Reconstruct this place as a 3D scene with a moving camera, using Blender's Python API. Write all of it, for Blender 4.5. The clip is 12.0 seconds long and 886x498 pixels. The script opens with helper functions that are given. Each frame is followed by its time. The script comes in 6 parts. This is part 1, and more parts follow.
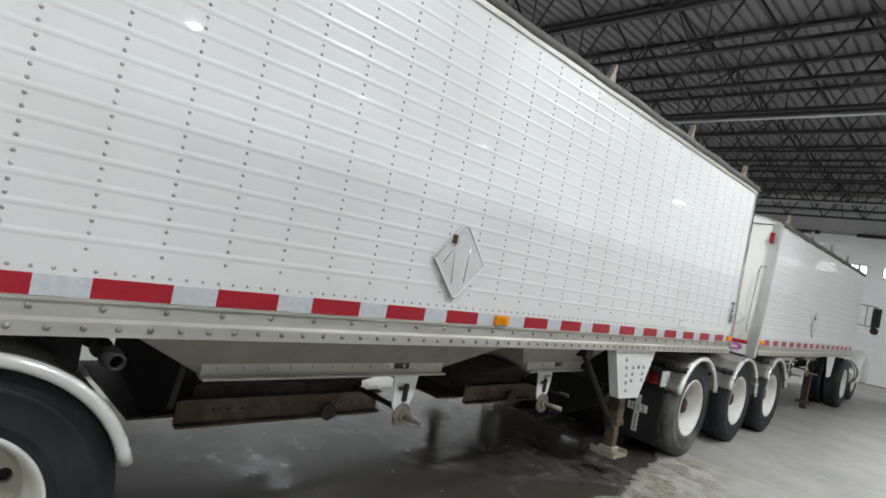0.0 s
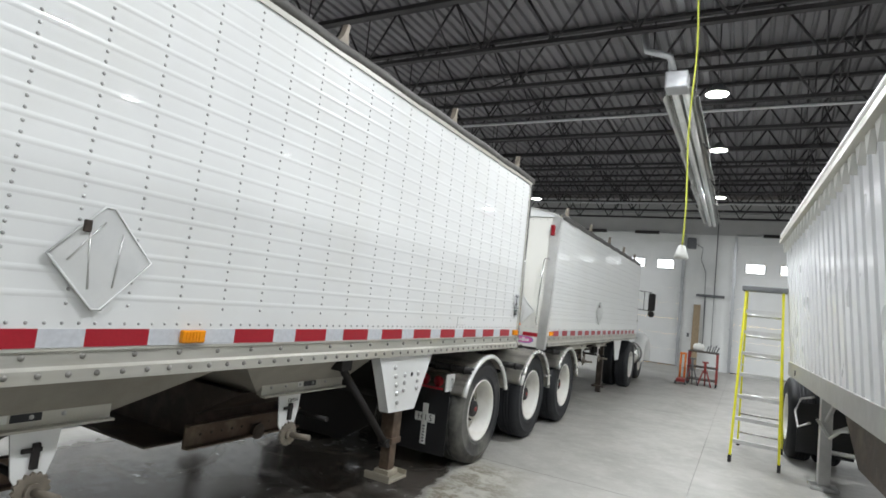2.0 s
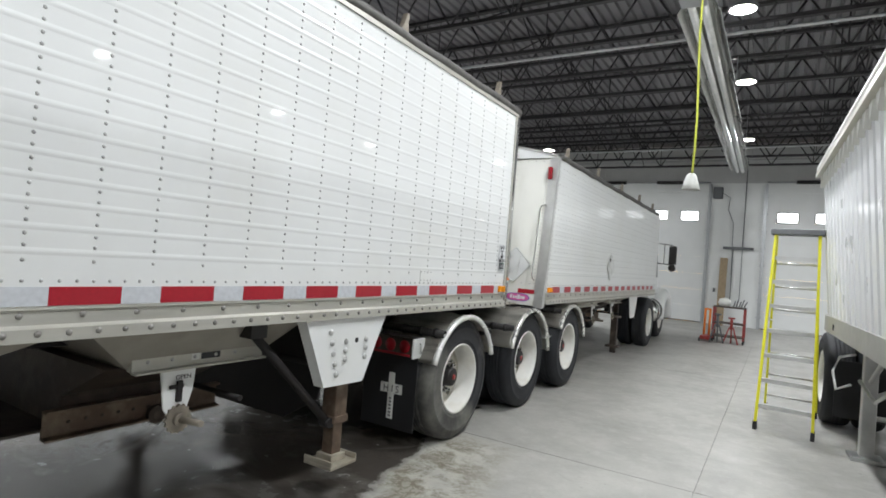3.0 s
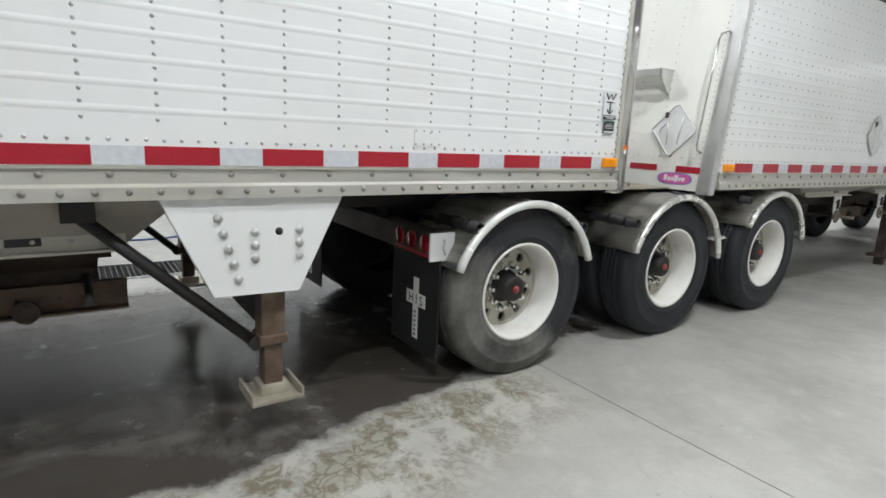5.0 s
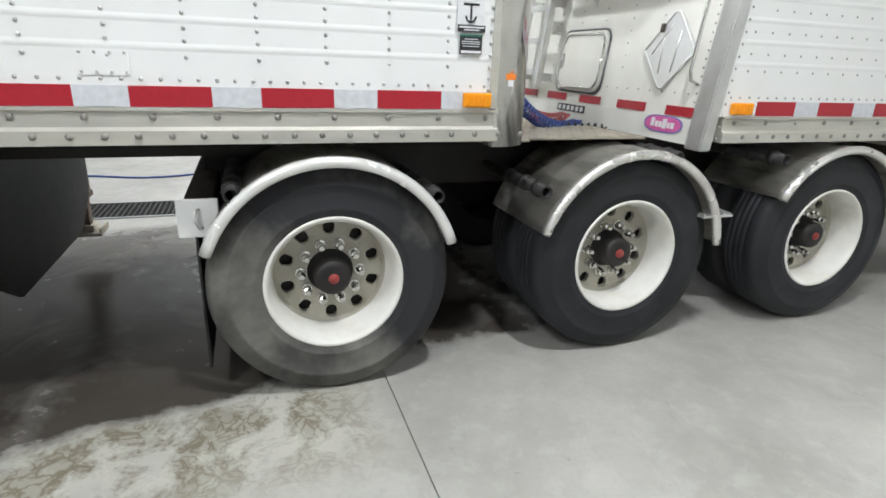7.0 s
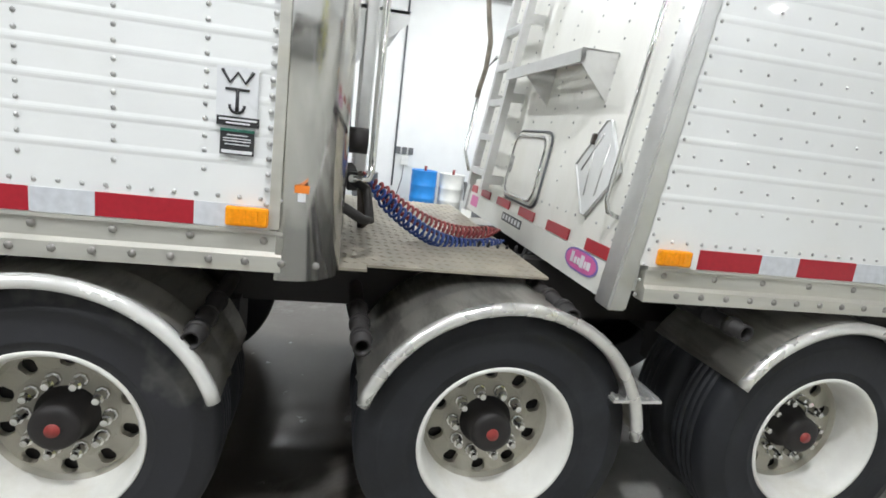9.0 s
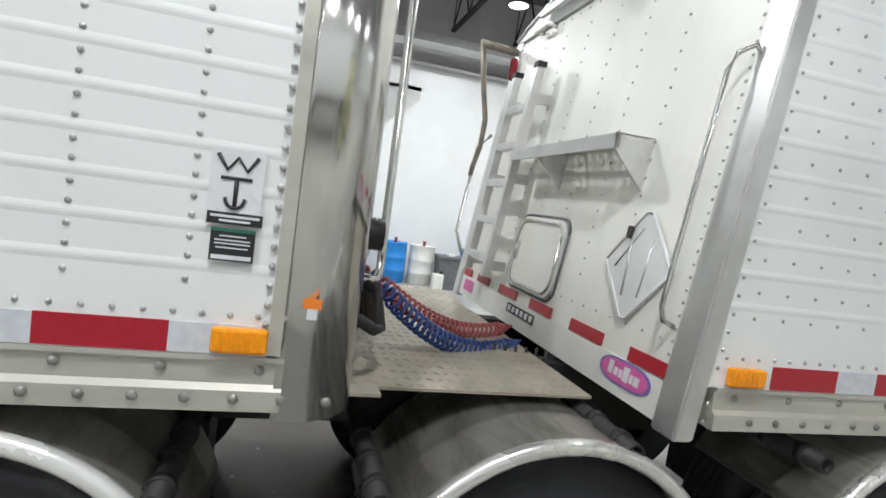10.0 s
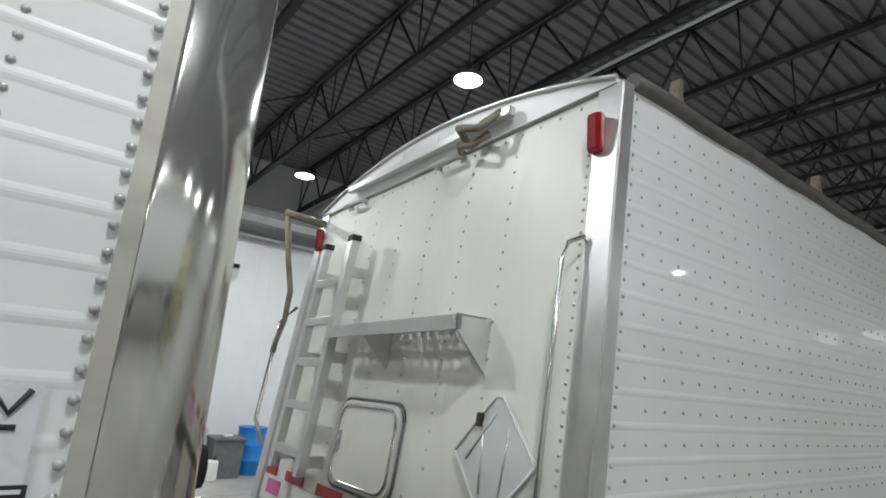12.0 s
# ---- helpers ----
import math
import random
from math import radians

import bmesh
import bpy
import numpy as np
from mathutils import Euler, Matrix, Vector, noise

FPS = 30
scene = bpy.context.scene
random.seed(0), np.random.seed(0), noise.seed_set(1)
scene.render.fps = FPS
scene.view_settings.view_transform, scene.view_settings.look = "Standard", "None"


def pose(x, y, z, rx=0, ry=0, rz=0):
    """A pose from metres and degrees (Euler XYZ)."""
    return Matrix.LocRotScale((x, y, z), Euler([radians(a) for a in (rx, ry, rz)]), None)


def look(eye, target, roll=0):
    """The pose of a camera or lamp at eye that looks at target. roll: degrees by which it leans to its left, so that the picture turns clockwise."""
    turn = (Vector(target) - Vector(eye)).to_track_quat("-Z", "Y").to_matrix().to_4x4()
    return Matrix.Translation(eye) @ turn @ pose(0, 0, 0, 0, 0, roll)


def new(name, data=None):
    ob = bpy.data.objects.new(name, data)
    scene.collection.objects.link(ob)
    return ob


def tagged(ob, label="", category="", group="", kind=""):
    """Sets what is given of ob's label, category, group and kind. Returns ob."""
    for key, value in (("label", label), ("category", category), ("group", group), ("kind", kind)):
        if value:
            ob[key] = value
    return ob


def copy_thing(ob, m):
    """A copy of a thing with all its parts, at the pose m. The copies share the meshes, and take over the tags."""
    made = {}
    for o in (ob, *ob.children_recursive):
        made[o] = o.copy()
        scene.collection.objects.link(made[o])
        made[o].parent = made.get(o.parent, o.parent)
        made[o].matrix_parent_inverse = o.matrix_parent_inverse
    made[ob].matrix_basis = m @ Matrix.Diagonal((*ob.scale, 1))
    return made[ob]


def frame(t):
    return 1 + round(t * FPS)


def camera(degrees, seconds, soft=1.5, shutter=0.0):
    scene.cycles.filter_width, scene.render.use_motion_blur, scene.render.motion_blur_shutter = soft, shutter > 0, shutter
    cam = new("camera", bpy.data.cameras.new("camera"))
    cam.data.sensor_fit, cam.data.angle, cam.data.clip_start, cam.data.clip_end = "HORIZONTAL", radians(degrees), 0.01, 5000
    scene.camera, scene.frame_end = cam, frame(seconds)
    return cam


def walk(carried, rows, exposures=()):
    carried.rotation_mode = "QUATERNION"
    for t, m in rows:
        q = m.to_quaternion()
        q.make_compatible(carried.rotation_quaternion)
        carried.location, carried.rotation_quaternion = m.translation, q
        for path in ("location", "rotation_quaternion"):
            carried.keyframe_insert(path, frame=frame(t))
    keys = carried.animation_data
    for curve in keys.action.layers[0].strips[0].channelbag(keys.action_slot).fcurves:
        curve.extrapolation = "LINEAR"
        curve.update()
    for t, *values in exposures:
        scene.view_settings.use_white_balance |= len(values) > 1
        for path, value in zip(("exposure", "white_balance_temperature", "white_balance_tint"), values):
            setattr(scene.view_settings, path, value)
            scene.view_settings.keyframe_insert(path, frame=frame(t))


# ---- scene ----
cam = camera(77.4, 12.0, soft=1.7)
PATH = [
    (0, (2.273, -6.771, 1.734), (0.843, -5.373, 1.759), 10.6),
    (0.5, (2.27, -6.619, 1.738), (1.056, -5.036, 1.888), 9.5),
    (1, (2.34, -6.417, 1.731), (1.276, -4.734, 1.924), 7.8),
    (1.5, (2.381, -6.1, 1.748), (1.393, -4.373, 1.944), 6.8),
    (2, (2.371, -5.746, 1.714), (1.402, -4.005, 1.886), 6.2),
    (2.5, (2.375, -5.269, 1.693), (1.406, -3.523, 1.804), 5.3),
    (3, (2.405, -4.707, 1.655), (1.368, -2.998, 1.689), 4.5),
    (3.5, (2.39, -4.186, 1.665), (1.204, -2.576, 1.604), 4.7),
    (5.5, (2.484, -2.016, 1.498), (0.799, -1.059, 1.000), 1.9),
    (6, (2.431, -1.523, 1.509), (0.712, -0.668, 0.951), 1.8),
    (6.5, (2.381, -1.018, 1.533), (0.628, -0.262, 0.936), 1.9),
    (7, (2.329, -0.513, 1.547), (0.544, 0.12, 0.905), 2.1),
    (9, (1.824, 0.695, 1.72), (-0.089, 1.103, 1.315), 7.0),
    (9.5, (1.596, 0.627, 1.732), (-0.341, 1.033, 1.458), 7.5),
    (10, (1.395, 0.534, 1.778), (-0.527, 1.061, 1.625), 7.85),
    (10.5, (1.2, 0.487, 1.826), (-0.669, 1.191, 1.901), 7.35),
    (11, (1.092, 0.434, 1.847), (-0.678, 1.319, 2.121), 6.45),
    (11.5, (1.054, 0.381, 1.881), (-0.607, 1.411, 2.3), 5.3),
    (12, (1.072, 0.41, 1.875), (-0.492, 1.554, 2.367), 4.3),
]
walk(cam, [(t, look(eye, target, roll)) for t, eye, target, roll in PATH],
     [(0, -0.2), (2, -0.12), (3.5, -0.15), (5.5, 0.03), (7, 0.22), (9.5, 0.05), (10.5, -0.45), (11.5, -0.68), (12, -0.7)])

# ---- world and lamps ----
world = bpy.data.worlds.new("world")
scene.world = world
world.use_nodes = True
sky = world.node_tree.nodes.new("ShaderNodeTexSky")
sky.sky_type, sky.sun_disc, sky.sun_elevation = "NISHITA", False, radians(25)
world.node_tree.links.new(sky.outputs[0], world.node_tree.nodes["Background"].inputs[0])
world.node_tree.nodes["Background"].inputs[1].default_value = 0.12
LAMP_POWER = 172
# x 3.1 pair: unseen, set off the row to light the near side evenly
LAMPS = [(3.1, -8.2), (3.1, -3.0), (1.87, 0.5), (1.77, 4.0), (1.67, 7.25), (1.5, 12.2),
         # (-3.5, -0.6) is added to light the tail wall, (-4.3, 8.5) as unseen fill
         (-4.3, -7.0), (-3.5, -0.6), (-8.3, -0.5), (-3.65, 4.05), (-4.3, 8.5), (-4.3, 12.6), (-8.25, 3.95), (-8.3, 10.5),
         # first two and (7.0, 14.5): unseen, added to brighten the side and end wall
         (10.2, -12.0), (10.2, -7.5), (10.1, -3.0), (10.3, 1.5), (10.1, 6.2), (10.2, 10.5), (7.0, 14.5)]
LAMP_Z = 5.5


# ---- materials ----
def nodes_of(name):
    m = bpy.data.materials.new(name)
    m.use_nodes = True
    return m, m.node_tree, m.node_tree.nodes["Principled BSDF"]


def mat(name, color, rough=0.5, metal=0.0, vary=0.12, scale=6.0, bump=0.0, bump_scale=60.0, dirt=None, dirt_amount=0.0,
        dirt_scale=2.5, stretch=(1, 1, 1), coat=0.0, rough_vary=0.1):
    """A surface with fine grain and broad stains, in object space."""
    m, tree, bsdf = nodes_of(name)
    n, link = tree.nodes, tree.links.new
    co = n.new("ShaderNodeTexCoord")
    mp = n.new("ShaderNodeMapping")
    mp.inputs["Scale"].default_value = stretch
    link(co.outputs["Object"], mp.inputs[0])
    fine = n.new("ShaderNodeTexNoise")
    fine.inputs["Scale"].default_value, fine.inputs["Detail"].default_value = scale, 8
    link(mp.outputs[0], fine.inputs[0])
    ramp = n.new("ShaderNodeMapRange")
    ramp.inputs["From Min"].default_value, ramp.inputs["From Max"].default_value = 0.3, 0.7
    ramp.inputs["To Min"].default_value, ramp.inputs["To Max"].default_value = 1 - vary, 1 + vary
    link(fine.outputs[0], ramp.inputs[0])
    mul = n.new("ShaderNodeMix")
    mul.data_type, mul.blend_type = "RGBA", "MULTIPLY"
    mul.inputs[0].default_value = 1.0
    mul.inputs[6].default_value = (*color, 1)
    link(ramp.outputs[0], mul.inputs[7])
    out = mul.outputs[2]
    if dirt:
        broad = n.new("ShaderNodeTexNoise")
        broad.inputs["Scale"].default_value, broad.inputs["Detail"].default_value = dirt_scale, 6
        broad.inputs["Roughness"].default_value = 0.65
        link(mp.outputs[0], broad.inputs[0])
        r2 = n.new("ShaderNodeMapRange")
        r2.inputs["From Min"].default_value, r2.inputs["From Max"].default_value = 0.48, 0.75
        r2.inputs["To Max"].default_value = dirt_amount
        link(broad.outputs[0], r2.inputs[0])
        mix = n.new("ShaderNodeMix")
        mix.data_type = "RGBA"
        mix.inputs[7].default_value = (*dirt, 1)
        link(r2.outputs[0], mix.inputs[0])
        link(out, mix.inputs[6])
        out = mix.outputs[2]
    link(out, bsdf.inputs["Base Color"])
    rr = n.new("ShaderNodeMapRange")
    rr.inputs["To Min"].default_value, rr.inputs["To Max"].default_value = max(rough - rough_vary, 0.02), min(rough + rough_vary, 1)
    link(fine.outputs[0], rr.inputs[0])
    link(rr.outputs[0], bsdf.inputs["Roughness"])
    bsdf.inputs["Metallic"].default_value = metal
    bsdf.inputs["Coat Weight"].default_value = coat
    if bump:
        bn = n.new("ShaderNodeTexNoise")
        bn.inputs["Scale"].default_value, bn.inputs["Detail"].default_value = bump_scale, 5
        link(mp.outputs[0], bn.inputs[0])
        b = n.new("ShaderNodeBump")
        b.inputs["Strength"].default_value, b.inputs["Distance"].default_value = bump, 0.01
        link(bn.outputs[0], b.inputs["Height"])
        link(b.outputs[0], bsdf.inputs["Normal"])
    return m


def glow(name, color, strength):
    m, tree, bsdf = nodes_of(name)
    bsdf.inputs["Base Color"].default_value = (*color, 1)
    bsdf.inputs["Emission Color"].default_value = (*color, 1)
    bsdf.inputs["Emission Strength"].default_value = strength
    return m


def concrete():
    """Sealed concrete slab: mottled, with damp patches darkened by painted trailer shade and pale lime blooms of
    irregular outline.
    """
    m, tree, bsdf = nodes_of("concrete")
    n, link = tree.nodes, tree.links.new
    co = n.new("ShaderNodeTexCoord")

    def noise_at(scale, detail=6, rough=0.6, dist=0.0):
        t = n.new("ShaderNodeTexNoise")
        t.inputs["Scale"].default_value, t.inputs["Detail"].default_value = scale, detail
        t.inputs["Roughness"].default_value, t.inputs["Distortion"].default_value = rough, dist
        link(co.outputs["Object"], t.inputs[0])
        return t.outputs[0]

    def ranged(v, a, b, c=0.0, d=1.0):
        r = n.new("ShaderNodeMapRange")
        for key, val in (("From Min", a), ("From Max", b), ("To Min", c), ("To Max", d)):
            r.inputs[key].default_value = val
        link(v, r.inputs[0])
        return r.outputs[0]

    def mixed(fac, a, b):
        x = n.new("ShaderNodeMix")
        x.data_type = "RGBA"
        link(fac, x.inputs[0])
        for sock, v in ((6, a), (7, b)):
            if isinstance(v, tuple):
                x.inputs[sock].default_value = (*v, 1)
            else:
                link(v, x.inputs[sock])
        return x.outputs[2]

    def math_node(op, a, b):
        x = n.new("ShaderNodeMath")
        x.operation = op
        for sock, v in ((0, a), (1, b)):
            if isinstance(v, (int, float)):
                x.inputs[sock].default_value = v
            else:
                link(v, x.inputs[sock])
        return x.outputs[0]

    base = mixed(ranged(noise_at(1.1, 8), 0.35, 0.68), (0.3, 0.292, 0.268), (0.43, 0.422, 0.392))
    base = mixed(ranged(noise_at(38, 4), 0.5, 0.8, 0, 0.35), base, (0.28, 0.275, 0.25))
    base = mixed(ranged(noise_at(5.5, 9, 0.72, 0.3), 0.5, 0.72, 0, 0.4), base, (0.5, 0.495, 0.47))
    base = mixed(ranged(noise_at(2.6, 9, 0.75, 1.0), 0.56, 0.7, 0, 0.3), base, (0.24, 0.23, 0.2))
    # wet ground under the trailers, their shade painted into its colour, with a clear drying edge and pale lime bloom
    # beside it
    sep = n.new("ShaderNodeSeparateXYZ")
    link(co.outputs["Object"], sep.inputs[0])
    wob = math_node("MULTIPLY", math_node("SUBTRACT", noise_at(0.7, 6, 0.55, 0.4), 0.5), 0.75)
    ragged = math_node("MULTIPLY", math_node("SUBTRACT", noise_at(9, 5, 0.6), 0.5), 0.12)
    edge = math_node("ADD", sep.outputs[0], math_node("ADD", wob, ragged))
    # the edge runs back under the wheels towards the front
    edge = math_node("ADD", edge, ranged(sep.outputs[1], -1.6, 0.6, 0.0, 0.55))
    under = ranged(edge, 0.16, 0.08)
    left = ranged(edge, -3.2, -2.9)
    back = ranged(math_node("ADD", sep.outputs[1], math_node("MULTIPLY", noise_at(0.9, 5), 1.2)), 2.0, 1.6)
    wet_shade = math_node("MULTIPLY", math_node("MULTIPLY", under, left), back)
    wet_shade = math_node("MULTIPLY", wet_shade, ranged(noise_at(0.9, 8, 0.6, 0.8), 0.36, 0.46, 0.78, 1.0))
    vor = n.new("ShaderNodeTexVoronoi")
    vor.feature = "DISTANCE_TO_EDGE"
    vor.inputs["Scale"].default_value = 15
    warp = n.new("ShaderNodeVectorMath")
    warp.operation = "MULTIPLY_ADD"
    wn = n.new("ShaderNodeTexNoise")
    wn.inputs["Scale"].default_value, wn.inputs["Detail"].default_value = 7, 5
    link(co.outputs["Object"], wn.inputs[0])
    link(wn.outputs[1], warp.inputs[0])
    warp.inputs[1].default_value = (0.34, 0.34, 0)
    link(co.outputs["Object"], warp.inputs[2])
    link(warp.outputs[0], vor.inputs[0])
    net = ranged(vor.outputs[0], 0.0, 0.22, 1.0, 0.0)
    band = math_node("MULTIPLY", ranged(edge, 0.09, 0.2), ranged(edge, 1.0, 0.65))
    band = math_node("MULTIPLY", band, ranged(sep.outputs[1], 0.1, -0.35))
    pale = math_node("MULTIPLY", band, ranged(noise_at(1.6, 7, 0.65), 0.36, 0.52, 0.2, 0.9))
    base = mixed(pale, base, (0.47, 0.46, 0.41))
    brown = math_node("MULTIPLY", band, ranged(noise_at(3.1, 8, 0.7, 0.5), 0.43, 0.53))
    brown = math_node("MULTIPLY", brown, ranged(net, 0.1, 1.0, 0.45, 0.95))
    base = mixed(brown, base, (0.15, 0.128, 0.085))
    specks = math_node("MULTIPLY", ranged(noise_at(16, 3, 0.5), 0.72, 0.76), 0.5)
    base = mixed(specks, base, (0.12, 0.115, 0.1))
    # near-black tone: damp concrete plus the shade below the trailer bodies
    col = mixed(math_node("MULTIPLY", wet_shade, 0.9), base, (0.034, 0.026, 0.02))
    link(col, bsdf.inputs["Base Color"])
    rough = math_node("SUBTRACT", ranged(noise_at(7, 6), 0.3, 0.7, 0.34, 0.5), math_node("MULTIPLY", wet_shade, 0.22))
    link(rough, bsdf.inputs["Roughness"])
    bsdf.inputs["Specular IOR Level"].default_value = 0.25
    b = n.new("ShaderNodeBump")
    b.inputs["Strength"].default_value, b.inputs["Distance"].default_value = 0.12, 0.004
    link(noise_at(30, 6), b.inputs["Height"])
    link(b.outputs[0], bsdf.inputs["Normal"])
    return m


CONCRETE = concrete()
WHITE = mat("white_painted_aluminium", (0.78, 0.79, 0.78), 0.36, 0, 0.03, 1.6, dirt=(0.7, 0.69, 0.63), dirt_amount=0.35, dirt_scale=1.2, bump=0.05, bump_scale=2.2, coat=0.25)
PANEL = mat("white_door_panel", (0.74, 0.735, 0.685), 0.4, 0, 0.04, 3, dirt=(0.58, 0.56, 0.48), dirt_amount=0.4, dirt_scale=3.5, stretch=(1, 1, 0.35))
RIVET = mat("rivet_metal", (0.46, 0.46, 0.45), 0.4, 0.35, 0.2, 30)
BOLT = mat("dull_bolt", (0.27, 0.26, 0.24), 0.45, 0.4, 0.25, 30)
RAIL = mat("brushed_rail", (0.52, 0.51, 0.46), 0.45, 0.4, 0.12, 5, dirt=(0.5, 0.46, 0.34), dirt_amount=0.5, dirt_scale=2, stretch=(1, 0.4, 3))
STEEL = mat("polished_steel", (0.68, 0.68, 0.66), 0.16, 1.0, 0.06, 4, dirt=(0.5, 0.49, 0.46), dirt_amount=0.25, rough_vary=0.08)
ALU = mat("aluminium", (0.66, 0.66, 0.65), 0.36, 0.8, 0.08, 9, dirt=(0.5, 0.49, 0.45), dirt_amount=0.3)
FENDER = mat("fender_aluminium", (0.66, 0.64, 0.59), 0.34, 0.75, 0.2, 3, dirt=(0.12, 0.1, 0.08), dirt_amount=0.85, dirt_scale=3.2, stretch=(0.5, 2.6, 2.6))
FENDER_WHITE = mat("fender_edge", (0.78, 0.78, 0.75), 0.25, 0.35, 0.05, 8)
FENDER_EDGE = mat("bright_fender_roll", (0.74, 0.73, 0.7), 0.28, 0.7, 0.08, 6, dirt=(0.45, 0.43, 0.38), dirt_amount=0.4)
RED_TAPE = mat("red_reflective_tape", (0.38, 0.012, 0.025), 0.4, 0, 0.08, 60)
WHITE_TAPE = mat("silver_reflective_tape", (0.58, 0.6, 0.63), 0.38, 0, 0.08, 40)
AMBER = mat("amber_lens", (0.9, 0.32, 0.01), 0.22, 0, 0.12, 90)
RED_LENS = mat("red_lens", (0.26, 0.008, 0.015), 0.2, 0, 0.15, 80)
RUBBER = mat("tyre_rubber", (0.0095, 0.0105, 0.0135), 0.66, 0, 0.25, 9, bump=0.12, bump_scale=40, dirt=(0.05, 0.055, 0.065), dirt_amount=0.3, dirt_scale=4)
RUBBER_DUSTY = mat("dusty_tyre_rubber", (0.016, 0.0165, 0.02), 0.62, 0, 0.2, 9, bump=0.12, bump_scale=40, dirt=(0.27, 0.265, 0.23), dirt_amount=0.95, dirt_scale=0.85)
RIM = mat("white_steel_rim", (0.72, 0.71, 0.67), 0.36, 0, 0.06, 9, dirt=(0.45, 0.4, 0.3), dirt_amount=0.4, dirt_scale=5)
BLACK = mat("black_painted_steel", (0.013, 0.011, 0.011), 0.62, 0, 0.3, 8, dirt=(0.035, 0.028, 0.024), dirt_amount=0.5)
FLAP = mat("black_rubber_flap", (0.011, 0.011, 0.012), 0.6, 0, 0.2, 12)
GRIME = mat("grimy_brown_steel", (0.05, 0.036, 0.028), 0.6, 0.1, 0.35, 6, dirt=(0.16, 0.125, 0.095), dirt_amount=0.7, dirt_scale=4, bump=0.2)
POST = mat("stainless_corner", (0.72, 0.72, 0.7), 0.13, 0.85, 0.05, 3, dirt=(0.6, 0.58, 0.52), dirt_amount=0.5, dirt_scale=1.5, stretch=(2, 2, 0.4), rough_vary=0.1)
DISC = mat("dusty_rim_disc", (0.42, 0.4, 0.335), 0.45, 0, 0.1, 12, dirt=(0.3, 0.27, 0.2), dirt_amount=0.5, dirt_scale=6)
HOPPER = mat("hopper_aluminium", (0.37, 0.35, 0.305), 0.45, 0.25, 0.12, 4, dirt=(0.28, 0.25, 0.2), dirt_amount=0.6, dirt_scale=3)
PLACARD = mat("dull_placard_metal", (0.7, 0.71, 0.7), 0.42, 0.15, 0.06, 9, dirt=(0.5, 0.49, 0.45), dirt_amount=0.3)
HOOK = mat("rusty_cast_hook", (0.24, 0.21, 0.17), 0.55, 0.3, 0.25, 15)
TARP_PIPE = mat("rolled_tarp", (0.1, 0.095, 0.088), 0.6, 0, 0.25, 12, bump=0.2)
RUST = mat("rusty_steel", (0.105, 0.07, 0.048), 0.65, 0.1, 0.3, 9, dirt=(0.3, 0.24, 0.17), dirt_amount=0.6, dirt_scale=5, bump=0.25)
TREAD = mat("worn_tread_plate", (0.42, 0.385, 0.31), 0.45, 0.35, 0.15, 7, dirt=(0.2, 0.165, 0.12), dirt_amount=0.6, dirt_scale=4)
GRATE = mat("grate_steel", (0.09, 0.09, 0.088), 0.5, 0.6, 0.2, 20)
LINER = mat("white_liner_panel", (0.74, 0.75, 0.74), 0.38, 0, 0.03, 2, dirt=(0.66, 0.66, 0.62), dirt_amount=0.3, dirt_scale=0.7)
UPPER = mat("grey_liner_panel", (0.5, 0.5, 0.5), 0.5, 0, 0.05, 2)
DECK = mat("roof_deck", (0.145, 0.14, 0.148), 0.5, 0.3, 0.08, 3)
JOIST = mat("joist_primer", (0.03, 0.028, 0.03), 0.55, 0.1, 0.15, 8)
TRACK = mat("galvanised_track", (0.45, 0.46, 0.47), 0.4, 0.7, 0.1, 12)
YELLOW = mat("yellow_fibreglass", (0.72, 0.68, 0.02), 0.4, 0, 0.06, 12)
CORD = mat("yellow_cord", (0.62, 0.66, 0.08), 0.5, 0, 0.1, 20)
RIB_WHITE = mat("white_ribbed_side", (0.8, 0.81, 0.82), 0.3, 0, 0.02, 3, coat=0.2)
BLUE = mat("blue_plastic", (0.015, 0.22, 0.62), 0.4, 0, 0.08, 8)
GREY_PLASTIC = mat("grey_plastic", (0.12, 0.125, 0.13), 0.5, 0, 0.15, 9)
OFFWHITE = mat("offwhite_plastic", (0.7, 0.7, 0.66), 0.42, 0, 0.06, 7)
RED_PAINT = mat("red_paint", (0.28, 0.035, 0.03), 0.42, 0, 0.15, 12)
ORANGE = mat("orange_paint", (0.8, 0.22, 0.03), 0.4, 0, 0.1, 12)
WOOD = mat("weathered_board", (0.32, 0.24, 0.15), 0.7, 0, 0.25, 6, stretch=(8, 8, 1))
RED_HOSE = mat("red_air_line", (0.3, 0.05, 0.05), 0.4, 0, 0.1, 20)
BLUE_HOSE = mat("blue_air_line", (0.015, 0.045, 0.2), 0.4, 0, 0.1, 20)
GREEN_HOSE = mat("green_hose", (0.12, 0.3, 0.2), 0.5, 0, 0.1, 20)
INK = mat("black_print", (0.02, 0.02, 0.022), 0.5, 0, 0.1, 30)
GREEN_INK = mat("green_print", (0.03, 0.14, 0.1), 0.5, 0, 0.1, 30)
PINK = mat("magenta_print", (0.62, 0.12, 0.34), 0.4, 0, 0.1, 30)
PALE_DECAL = mat("clear_decal", (0.7, 0.71, 0.72), 0.3, 0, 0.03, 20)
PURPLE = mat("violet_print", (0.2, 0.16, 0.45), 0.4, 0, 0.1, 30)
GLASS = mat("dark_glass", (0.02, 0.025, 0.03), 0.06, 0, 0.05, 5)
LED = glow("led_diffuser", (1.0, 0.98, 0.95), 30)
DAYLIGHT = glow("daylight_pane", (0.95, 0.98, 1.0), 4.0)


